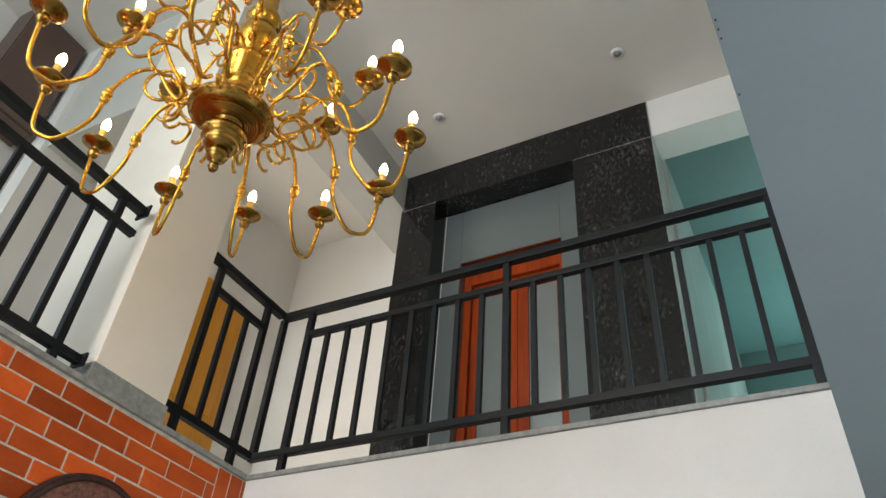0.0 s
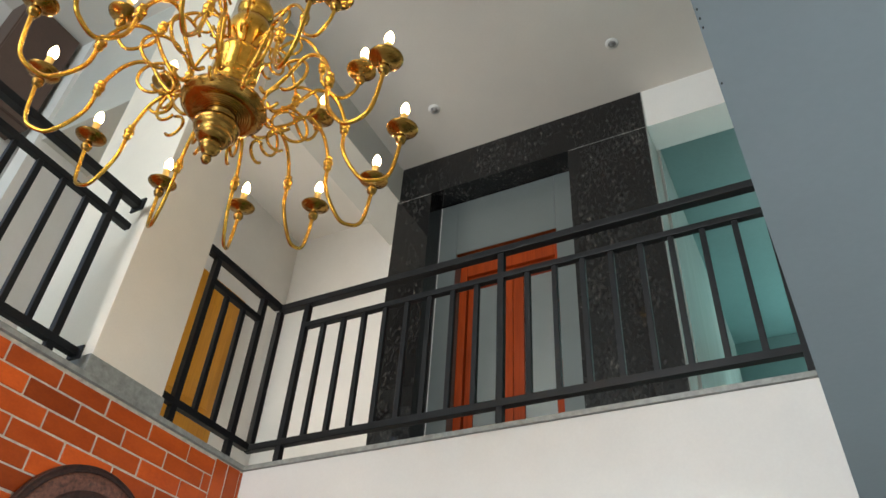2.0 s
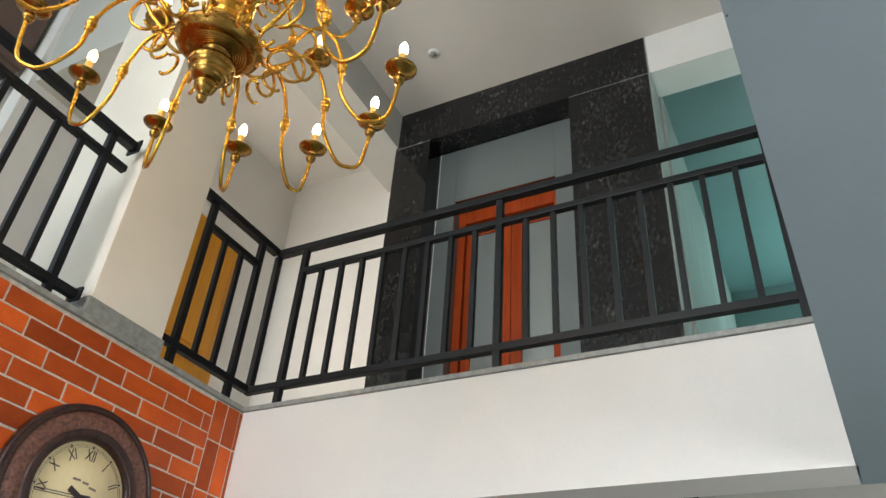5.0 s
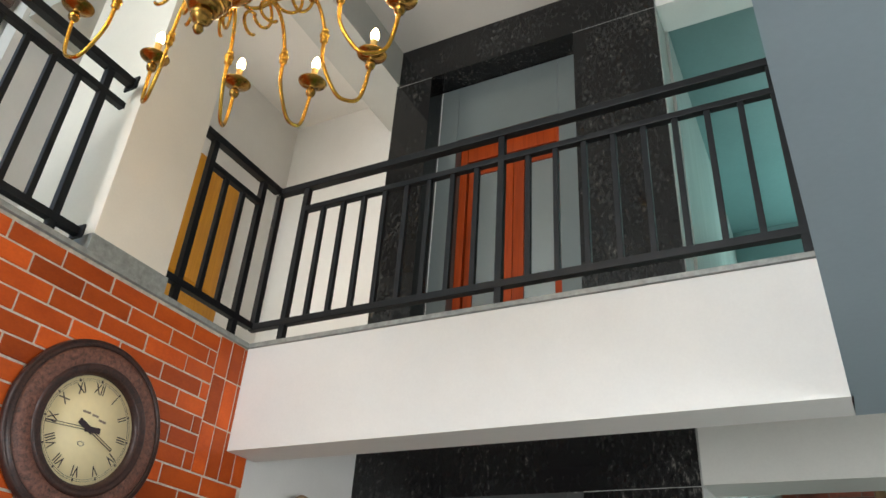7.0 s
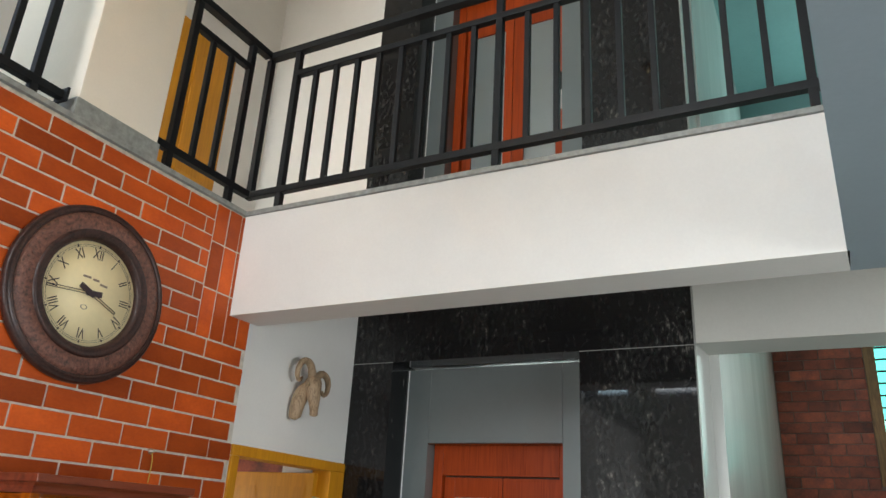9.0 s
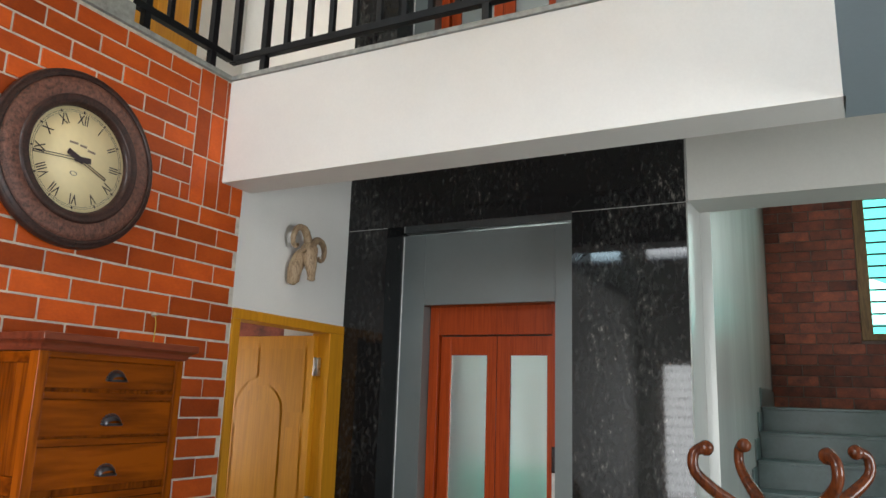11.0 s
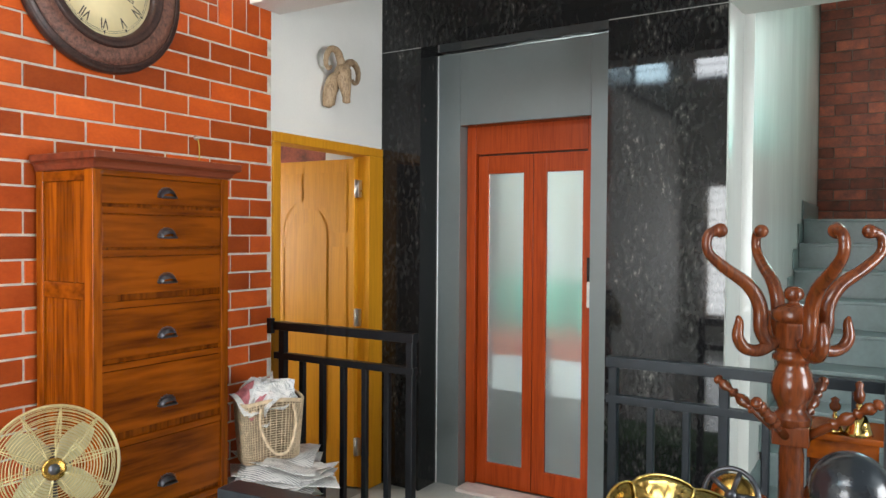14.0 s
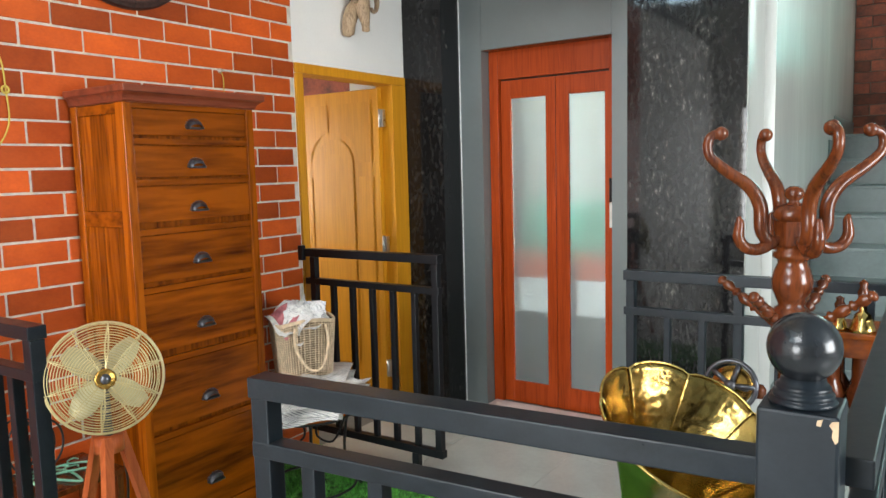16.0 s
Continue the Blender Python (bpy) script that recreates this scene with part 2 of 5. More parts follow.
STAIR = mat("grey_green_stair_stone", (0.13, 0.17, 0.165), 0.33, var=0.12, scale=7, bump=0.05)
SILL = mat("pale_pink_marble", (0.6, 0.5, 0.46), 0.3, var=0.08, scale=12)
FANMETAL = mat("pale_gold_wire", (0.66, 0.55, 0.28), 0.35, metal=0.6, var=0.08, scale=10)
FANBLADE = mat("cream_fan_blade", (0.72, 0.66, 0.4), 0.35, var=0.05, scale=5)
ORANGEWOOD = wood("orange_tripod_wood", (0.5, 0.12, 0.035), (0.34, 0.07, 0.02), 0.35, 0.3)
CANE = mat("woven_cane", (0.74, 0.56, 0.37), 0.7, var=0.2, scale=50)
# darker cane colour paints the shade in the gaps of the weave
CANESHADE = mat("cane_gap_shade", (0.16, 0.105, 0.06), 0.8, var=0.2, scale=50)


def newsprint(name, paper):
    """Paper with rows of grey print, broken into columns."""
    m = bpy.data.materials.new(name)
    m.use_nodes = True
    n, l = m.node_tree.nodes, m.node_tree.links
    b = n["Principled BSDF"]
    b.inputs["Roughness"].default_value = 0.9
    tc = n.new("ShaderNodeTexCoord")
    wv = n.new("ShaderNodeTexWave")
    wv.bands_direction = "Y"
    wv.inputs["Scale"].default_value, wv.inputs["Distortion"].default_value = 11, 1.2
    l.new(tc.outputs["Generated"], wv.inputs["Vector"])
    nz = n.new("ShaderNodeTexNoise")
    nz.inputs["Scale"].default_value, nz.inputs["Detail"].default_value = 6, 4
    l.new(tc.outputs["Generated"], nz.inputs["Vector"])
    mu = n.new("ShaderNodeMath")
    mu.operation = "MULTIPLY"
    l.new(wv.outputs["Fac"], mu.inputs[0])
    l.new(nz.outputs[0], mu.inputs[1])
    rp = n.new("ShaderNodeValToRGB")
    rp.color_ramp.elements[0].position, rp.color_ramp.elements[0].color = 0.32, (*paper, 1)
    rp.color_ramp.elements[1].position, rp.color_ramp.elements[1].color = 0.56, (0.2, 0.2, 0.21, 1)
    l.new(mu.outputs[0], rp.inputs[0])
    l.new(rp.outputs[0], b.inputs["Base Color"])
    return m


PAPER = newsprint("printed_newsprint", (0.82, 0.8, 0.77))
PINK = mat("pink_newsprint", (0.6, 0.2, 0.22), 0.9, var=0.3, scale=30, bscale=120)
DARKMETAL = mat("dark_antique_metal", (0.1, 0.1, 0.11), 0.3, metal=0.8, var=0.2, scale=20)
CHROME = mat("worn_steel", (0.6, 0.58, 0.55), 0.3, metal=1.0, var=0.1, scale=20)
HORNWOOD = wood("carved_driftwood", (0.4, 0.28, 0.17), (0.17, 0.11, 0.065), 0.55, 0.05, grain=(4, 4, 1.2), scale=6)
PLASTIC = mat("white_plastic", (0.75, 0.75, 0.73), 0.4, var=0.03)
GLOSSBLACK = mat("gloss_black_panel", (0.012, 0.012, 0.013), 0.12, var=0.1)
MINT = mat("mint_plastic", (0.25, 0.6, 0.42), 0.45, var=0.06)
YELLOWCORD = mat("yellow_cord", (0.5, 0.36, 0.06), 0.7, var=0.1)
CABLE = mat("black_cable", (0.015, 0.015, 0.015), 0.5, var=0.1)
WINFRAME = wood("brown_window_frame", (0.3, 0.16, 0.06), (0.16, 0.08, 0.03), 0.5, 0.1)
CHIPPED = mat("bare_chipped_filler", (0.6, 0.42, 0.26), 0.8, var=0.15, scale=60)


def glass(name, color, rough, clear=1.0):
    m = bpy.data.materials.new(name)
    m.use_nodes = True
    b = m.node_tree.nodes["Principled BSDF"]
    b.inputs["Base Color"].default_value = (*color, 1)
    b.inputs["Roughness"].default_value = rough
    b.inputs["Transmission Weight"].default_value = clear
    b.inputs["IOR"].default_value = 1.3
    return m


FROST = glass("frosted_glass", (0.86, 0.92, 0.9), 0.3, 0.9)
CLEAR = glass("window_glass", (0.95, 1.0, 0.98), 0.02)
TEALGLASS = glass("teal_window_glass", (0.45, 0.95, 0.9), 0.25)


# ---- mesh helpers ----
def box(bm, x0, x1, y0, y1, z0, z1, bevel=0.0):
    r = bmesh.ops.create_cube(bm, size=1, matrix=Matrix.Translation(((x0 + x1) / 2, (y0 + y1) / 2, (z0 + z1) / 2))
                              @ Matrix.Diagonal((x1 - x0, y1 - y0, z1 - z0, 1)))
    if bevel:
        es = list({e for v in r["verts"] for e in v.link_edges})
        bmesh.ops.bevel(bm, geom=es, offset=bevel, segments=2, affect="EDGES", profile=0.6)
    return bm


def cube(x0, x1, y0, y1, z0, z1, bevel=0.0):
    return box(bmesh.new(), x0, x1, y0, y1, z0, z1, bevel)


def lathe(profile, seg=24, m=None, bm=None):
    bm = bm or bmesh.new()
    m = m or Matrix()
    rings = []
    for r, z in profile:
        if r < 1e-5:
            rings.append([bm.verts.new(m @ Vector((0, 0, z)))])
        else:
            rings.append([bm.verts.new(m @ Vector((r * math.cos(2 * math.pi * i / seg), r * math.sin(2 * math.pi * i / seg), z))) for i in range(seg)])
    for a, b in zip(rings, rings[1:]):
        for i in range(seg):
            j = (i + 1) % seg
            if len(a) == 1 and len(b) > 1:
                bm.faces.new((a[0], b[j], b[i]))
            elif len(b) == 1 and len(a) > 1:
                bm.faces.new((a[i], a[j], b[0]))
            elif len(a) > 1:
                bm.faces.new((a[i], a[j], b[j], b[i]))
    for f in bm.faces:
        f.smooth = True
    return bm


def smooth_path(pts, n=6, closed=False):
    pts = [Vector(p) for p in pts]
    out = []
    cnt = len(pts)
    for i in range(cnt if closed else cnt - 1):
        if closed:
            p0, p1, p2, p3 = pts[i - 1], pts[i], pts[(i + 1) % cnt], pts[(i + 2) % cnt]
        else:
            p0, p1, p2, p3 = pts[max(i - 1, 0)], pts[i], pts[i + 1], pts[min(i + 2, cnt - 1)]
        for k in range(n):
            t = k / n
            out.append(0.5 * ((2 * p1) + (p2 - p0) * t + (2 * p0 - 5 * p1 + 4 * p2 - p3) * t * t + (3 * p1 - p0 - 3 * p2 + p3) * t ** 3))
    if not closed:
        out.append(pts[-1])
    return out


def tube(pts, r, seg=8, closed=False, bm=None):
    """A tube along pts; r: one radius or one for each point."""
    bm = bm or bmesh.new()
    pts = [Vector(p) for p in pts]
    cnt = len(pts)
    rs = r if isinstance(r, (list, tuple)) else [r] * cnt
    up, rings = None, []
    for i, p in enumerate(pts):
        a = pts[i - 1] if (i > 0 or closed) else p
        b = pts[(i + 1) % cnt] if (i < cnt - 1 or closed) else p
        d = (b - a).normalized()
        if up is None:
            up = d.orthogonal().normalized()
        up = (up - d * up.dot(d)).normalized()
        s = d.cross(up)
        rings.append([bm.verts.new(p + rs[i] * (up * math.cos(2 * math.pi * k / seg) + s * math.sin(2 * math.pi * k / seg))) for k in range(seg)])
    for i in range(cnt if closed else cnt - 1):
        a, b = rings[i], rings[(i + 1) % cnt]
        off = 0
        if closed and i == cnt - 1:
            off = min(range(seg), key=lambda o: (a[0].co - b[o].co).length)
        for k in range(seg):
            bm.faces.new((a[k], a[(k + 1) % seg], b[(k + 1 + off) % seg], b[(k + off) % seg]))
    if not closed:
        bm.faces.new(rings[0][::-1]), bm.faces.new(rings[-1])
    for f in bm.faces:
        f.smooth = True
    return bm


def torus(R, r, m=None, seg=40, rseg=8, bm=None):
    m = m or Matrix()
    return tube([m @ Vector((R * math.cos(2 * math.pi * i / seg), R * math.sin(2 * math.pi * i / seg), 0)) for i in range(seg)], r, rseg, True, bm)


def extrude_poly(poly, d, m=None, bm=None):
    """A flat outline in x, y extruded by d along z, then moved by m."""
    bm = bm or bmesh.new()
    m = m or Matrix()
    lo = [bm.verts.new(m @ Vector((x, y, 0))) for x, y in poly]
    hi = [bm.verts.new(m @ Vector((x, y, d))) for x, y in poly]
    bm.faces.new(lo[::-1]), bm.faces.new(hi)
    k = len(poly)
    for i in range(k):
        bm.faces.new((lo[i], lo[(i + 1) % k], hi[(i + 1) % k], hi[i]))
    return bm


def mesh_of(name, bm, material):
    me = bpy.data.meshes.new(name)
    bmesh.ops.recalc_face_normals(bm, faces=bm.faces)
    bm.to_mesh(me)
    bm.free()
    me.materials.append(material)
    return me


def thing(name, label, category, at=(0, 0, 0), turn=0, group="", kind=""):
    """An empty at the thing's base; its parts are built round that base."""
    ob = new(name)
    ob.empty_display_size = 0.05
    ob.matrix_world = pose(*at, 0, 0, turn)
    return tagged(ob, label, category, group, kind)


def part(name, bm, material, parent, label="", world=False):
    """Links a bmesh as one mesh under a thing or part. world: the bmesh is given in world places."""
    if world:
        top = parent
        while top.parent:
            top = top.parent
        bm.transform(top.matrix_basis.inverted())
    ob = new(name, mesh_of(name, bm, material))
    ob.parent = parent
    return tagged(ob, label)


def place(name, me, parent, m=None, label=""):
    """One more object on a shared mesh."""
    ob = new(name, me)
    ob.parent = parent
    ob.matrix_basis = m or Matrix()
    return tagged(ob, label)


def structure(name, bm, material, label, category="wall"):
    return tagged(new(name, mesh_of(name, bm, material)), label, category, kind="structure")


# ---- plan ----
WX = -2.40       # face of the brick wall
GY = 3.99        # face of the granite round the lift
UP = 3.10        # upper floor
TOP = 6.155      # upper ceiling
SOF = 2.576      # underside of the beams
BY = 2.915       # face of the balcony beam
SX = -0.38       # side wall of the stair
SY = 8.0         # brick wall at the landing
GL, GR = -2.45, -0.437   # granite from, to
OL, OR = -2.135, -0.99  # opening in the granite

# floor with tiles
fl = structure("floor", cube(-4.2, 3.5, -3.5, 8.2, -0.2, -0.003), GROUT, "grey polished tile floor with thin joints", "floor")
tile_me = mesh_of("tile", cube(-0.299, 0.299, -0.299, 0.299, -0.02, 0, 0.001), FLOOR)
for i in range(10):
    for j in range(13):
        x, y = -2.4 + 0.3 + 0.6 * i, -3.25 + 0.6 * j
        place("tile", tile_me, fl, pose(x, y, 0))

# outer walls that close the place
south = bmesh.new()
for a in ((-4.2, 3.5, -3.65, -3.45, 0, 0.3), (-4.2, -2.1, -3.65, -3.45, 0.3, 2.25), (-0.3, 3.5, -3.65, -3.45, 0.3, 2.25),
          (-4.2, 3.5, -3.65, -3.45, 2.25, 3.7), (-2.6, -2.3, -3.65, -3.45, 3.7, 5.8), (-0.1, 3.5, -3.65, -3.45, 3.7, 5.8),
          (-4.2, -3.75, -3.65, -3.45, 3.7, 5.8), (-4.2, 3.5, -3.65, -3.45, 5.8, TOP + 0.2)):
    box(south, *a)
structure("wall_south", south, WHITE, "white painted wall with tall windows")
# unseen wall; its opening is added for the east fill light
east = bmesh.new()
for a in ((3.5, 3.7, -3.65, 0.45, 0, TOP), (3.5, 3.7, 2.35, 8.2, 0, TOP), (3.5, 3.7, 0.45, 2.35, 0, 0.8), (3.5, 3.7, 0.45, 2.35, 2.4, TOP)):
    box(east, *a)
structure("wall_east", east, WHITE, "unseen white painted wall with an added opening for fill light")
# the openings in the west wall are added to let fill light in
west = bmesh.new()
for a in ((-4.4, -4.2, -3.65, -0.6, 0, TOP), (-4.4, -4.2, -0.6, 1.0, 0, 3.9), (-4.4, -4.2, -0.6, 1.0, 5.5, TOP), (-4.4, -4.2, 1.0, 2.55, 0, TOP), (-4.4, -4.2, 3.25, 8.2, 0, TOP), (-4.4, -4.2, 2.55, 3.25, 0, 0.95), (-4.4, -4.2, 2.55, 3.25, 1.93, TOP)):
    box(west, *a)
structure("wall_west", west, WHITE, "white painted outer wall with added openings for fill light")
structure("ceiling", cube(-4.4, 3.7, -3.65, 8.2, TOP, TOP + 0.2), CEIL, "cream painted upper ceiling", "ceiling")


def grille_window(name, x0, x1, z0, z1, y, label):
    """Steel-framed window with level bars, in a wall along x."""
    w = tagged(thing(name, label, "window", ((x0 + x1) / 2, y, z0)), kind="structure")
    fr = bmesh.new()
    for a in ((x0, x1, y - 0.04, y + 0.04, z0, z0 + 0.05), (x0, x1, y - 0.04, y + 0.04, z1 - 0.05, z1), (x0, x0 + 0.05, y - 0.04, y + 0.04, z0 + 0.05, z1 - 0.05),
              (x1 - 0.05, x1, y - 0.04, y + 0.04, z0 + 0.05, z1 - 0.05), ((x0 + x1) / 2 - 0.025, (x0 + x1) / 2 + 0.025, y - 0.03, y + 0.03, z0 + 0.05, z1 - 0.05)):
        box(fr, *a)
    part("window_frame", fr, WINFRAME, w, world=True)
    k = int((z1 - z0) / 0.13)
    for i in range(1, k):
        z = z0 + (z1 - z0) * i / k
        part("bar", cube(x0 + 0.03, x1 - 0.03, y + 0.045, y + 0.057, z - 0.006, z + 0.006), BLACK, w, world=True)
    return w


grille_window("window_1", -2.1, -0.3, 0.3, 2.25, -3.56, "tall brown window with level bars")
grille_window("window_2", -2.3, -0.1, 3.7, 5.8, -3.56, "high brown window with level bars")
grille_window("window_3", -3.75, -2.6, 3.7, 5.8, -3.56, "corridor window with level bars")

# west: brick wall below, corridor above
wb = structure("wall_brick", cube(-2.6, WX - 0.0045, -0.2, 3.062, 0, UP - 0.012), MORTAR, "red brick wall with white mortar joints")
# unseen white stretch, added so the granite mirrors a pale tone
structure("wall_west_reflector", cube(-2.6, WX, -3.45, -0.202, 0, UP - 0.012), WHITE, "unseen plain white wall, added to lighten the granite's reflection")
door_wall = bmesh.new()
for a in ((-2.6, -2.41, 3.062, 3.085, 0, SOF + 0.5), (-2.6, -2.41, 3.987, 4.0, 0, SOF + 0.5), (-2.6, -2.41, 3.085, 3.987, 2.0, SOF + 0.5)):
    box(door_wall, *a)
structure("wall_door", door_wall, WHITE, "white painted wall above an ochre door")
structure("wall_back_room", cube(-4.19, -4.05, 2.2, 3.75, 1.95, 2.95), BRICKDARK, "red brick wall of the room beyond the door")
structure("wall_back_room_end", cube(-3.02, -2.46, 4.2, 4.3, 0, 2.95), WHITE, "white wall of the room beyond the door")
structure("wall_back_room_brick", cube(-4.05, -3.022, 4.2, 4.3, 0, 2.95), BRICKDARK, "dark red brick wall of the room beyond the door")

# floors above
structure("floor_upper_corridor", cube(-4.2, -2.43, -3.45, 4.45, 2.95, UP - 0.012), WHITE, "upper corridor floor slab", "floor")
structure("floor_balcony", cube(-2.425, 3.5, BY + 0.202, GY + 0.3, 2.93, UP - 0.012), WHITE, "balcony floor slab", "floor")
structure("beam_balcony", cube(WX + 0.002, 0.21, BY, BY + 0.2, SOF, UP - 0.012), WHITE, "white painted balcony beam", "beam")
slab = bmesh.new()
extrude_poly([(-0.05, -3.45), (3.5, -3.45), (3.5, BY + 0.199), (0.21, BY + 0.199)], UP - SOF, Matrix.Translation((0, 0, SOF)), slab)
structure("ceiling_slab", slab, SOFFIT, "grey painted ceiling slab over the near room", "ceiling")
ledge = bmesh.new()
box(ledge, WX - 0.2, WX + 0.012, -3.45, BY - 0.004, UP - 0.01, UP + 0.014, 0.002)
box(ledge, WX - 0.2, 0.2, BY - 0.012, BY + 0.17, UP - 0.01, UP + 0.013, 0.002)
structure("trim_ledge", ledge, LEDGE, "thin grey stone ledge along the balcony", "ledge")

# column on the brick wall
col = thing("column", "square column with warm light put into its cream colour, and a grey stone skirting", "column", (-2.6, 2.13, UP), kind="structure")
part("shaft", cube(-3.05, -2.41, 1.925, 2.325, UP + 0.1, TOP, 0.004), COLUMN, col, world=True)
part("skirting", cube(-3.06, -2.402, 1.915, 2.335, UP + 0.014, UP + 0.1, 0.002), LEDGE, col, world=True)
structure("beam_corridor", cube(-2.79, -2.43, 2.325, 4.44, 5.79, TOP), GREYWALL, "painted ceiling beam beside the column", "beam")
structure("beam_corridor_cross", cube(-3.849, -3.052, 1.93, 2.3, 5.12, TOP), GREYWALL, "painted cross beam over the corridor", "beam")
# the narrow slot in this wall is added for the hidden fill light
cw = bmesh.new()
for a in ((-4.0, -3.85, 1.9, 2.6, UP, TOP), (-4.0, -3.85, 3.04, 4.45, UP, TOP), (-4.0, -3.85, 2.6, 3.04, UP, 3.85), (-4.0, -3.85, 2.6, 3.04, 5.12, TOP)):
    box(cw, *a)
structure("wall_corridor", cw, WHITE, "white corridor wall upstairs with an added slot for fill light")
structure("wall_corridor_end", cube(-4.0, -2.44, 4.45, 4.6, UP, TOP), WHITE, "white end wall of the corridor")
brown = thing("loft_cabinet", "dark brown loft cabinet under the corridor ceiling", "cabinet", (-4.08, 1.66, 5.2))
part("body", cube(-4.19, -3.97, 1.46, 1.87, 5.2, TOP - 0.004, 0.004), BROWN, brown, world=True)
part("door", cube(-3.968, -3.955, 1.47, 1.86, 5.21, TOP - 0.03, 0.002), BROWN, brown, world=True)


def lift_storey(z, name, label):
    """Granite surround, steel panel and wooden lift door of one storey."""
    s = thing(name, label, "wall", (-1.44, GY, z), kind="structure")
    GR, OR = (-0.412, -0.992) if z > 1 else (-0.455, -1.022)
    top, head = (TOP - z if z > 1 else 3.0 - z - 0.07), (5.775 - UP if z > 1 else 2.573)
    a = lambda *v: cube(v[0], v[1], v[2], v[3], z + v[4], z + v[5], 0.0006)
    part("granite_pier", a(GL, OL, GY, 4.25, 0, head - 0.002), GRANITE, s, world=True)
    part("granite_pier", a(OR, GR, GY, 4.25, 0, head - 0.002), GRANITE, s, world=True)
    part("granite_lintel", a(GL, GR, GY - 0.001, 4.25, head, top), GRANITE, s, world=True)
    part("bead", a(GR, GR + 0.007, GY - 0.002, GY + 0.02, 0, top), LEDGE, s, "thin pale edge bead", world=True)
    px0, px1, dx0, dx1, dh = OL + 0.003, OR - 0.003, -1.98, -1.175, 2.14
    y0 = 4.18
    part("panel_side", a(px0, dx0, y0, 4.34, 0, head - 0.01), PANEL, s, world=True)
    part("panel_side", a(dx1, px1, y0, 4.34, 0, head - 0.01), PANEL, s, world=True)
    part("panel_head", a(dx0 + 0.002, dx1 - 0.002, y0, 4.34, dh, head - 0.01), PANEL, s, world=True)
    # dark strip paints the shade under the panel head
    part("head_liner", a(dx0 + 0.003, dx1 - 0.003, y0 + 0.003, 4.26, dh - 0.007, dh - 0.002), ROSE, s, "dark strip that paints the shade over the door", world=True)
    part("sill_strip", a(dx0 + 0.03, dx1, 4.10, 4.24, -0.01, 0.018), SILL, s, world=True)
    for b in ((px0 - 0.001, px0 + 0.005, y0 - 0.004, y0, 0, head - 0.012),):
        part("bead", a(*b), PLASTIC, s, "thin white sealant bead", world=True)
    part("joint", a(GL, OL, GY - 0.0015, GY, head - 0.003, head + 0.001), LEDGE, s, "pale joint in the granite", world=True)
    part("joint", a(OR, GR, GY - 0.0015, GY, head - 0.003, head + 0.001), LEDGE, s, "pale joint in the granite", world=True)
    d = thing("lift_door", "orange-red wooden lift door with two frosted panes", "door", ((dx0 + dx1) / 2, 4.27, z))
    fr = bmesh.new()
    y1, y2 = 4.262, 4.33
    x0, x1 = dx0 + 0.004, dx1 - 0.004
    box(fr, x0, x0 + 0.058, y1, y2, z + 0.004, z + dh - 0.004, 0.002)
    box(fr, x1 - 0.042, x1, y1, y2, z + 0.004, z + dh - 0.004, 0.002)
    box(fr, x0 + 0.06, x1 - 0.044, y1 + 0.002, y2, z + 1.972, z + dh - 0.004, 0.002)
    part("door_frame", fr, LIFTWOOD, d, world=True)
    mid = -1.556
    # black strips added to block light and keep the door gaps dark
    for b in ((x0 + 0.056, x0 + 0.066, 0.006, 1.974), (mid - 0.005, mid + 0.005, 0.006, 1.974), (x1 - 0.05, x1 - 0.04, 0.006, 1.974), (x0 + 0.066, x1 - 0.05, 1.96, 1.974)):
        part("gap_strip", cube(b[0], b[1], 4.312, 4.319, z + b[2], z + b[3]), CABLE, d, "added black strip that keeps the door gap dark", world=True)
    for xa, xb, ga, gb in ((x0 + 0.063, mid - 0.002, -1.848, -1.618), (mid + 0.002, x1 - 0.047, -1.475, -1.258)):
        lf = bmesh.new()
        ya, yb = 4.29, 4.32
        box(lf, xa, ga, ya, yb, z + 0.008, z + 1.964, 0.002)
        box(lf, gb, xb, ya, yb, z + 0.008, z + 1.964, 0.002)
        box(lf, ga, gb, ya + 0.001, yb, z + 0.008, z + 0.14, 0.001)
        box(lf, ga, gb, ya + 0.001, yb, z + 1.858, z + 1.964, 0.001)
        leaf = part("leaf", lf, LIFTWOOD, d, world=True)
        pane = part("pane", cube(ga + 0.001, gb - 0.001, ya + 0.012, ya + 0.02, z + 0.141, z + 1.857), FROST, leaf, "frosted glass pane", world=True)
        pane.visible_shadow = False
    c = part("call_panel", cube(-1.215, -1.183, 4.242, 4.26, z + 1.245, z + 1.378, 0.002), GLOSSBLACK, d, "gloss black call panel", world=True)
    part("call_plate", cube(-1.215, -1.183, 4.244, 4.26, z + 1.105, z + 1.243, 0.002), CHROME, c, "brushed steel button plate", world=True)
    return s


lift_storey(0, "wall_lift_lower", "polished black granite surround of the lift, ground floor")
lift_storey(UP, "wall_lift_upper", "polished black granite surround of the lift, upper floor")
# shaft, and an added cabin whose lit bands imitate reflections in the panes
shaft = bmesh.new()
for a in ((GL, -2.32, 4.345, 5.9, 0, TOP), (-0.8, GR, 4.345, 5.9, 0, TOP), (-2.32, -0.8, 5.75, 5.9, 0, TOP)):
    box(shaft, *a)
structure("wall_shaft", shaft, GREYWALL, "grey painted lift shaft")
cabin = thing("lift_cabin", "added lift cabin whose coloured bands imitate reflections in the panes", "lift", (-1.56, 5.0, 0.56))
part("floor", cube(-2.1, -1.0, 4.4, 5.6, 0.775, 0.89), LIFTWOOD, cabin, world=True)
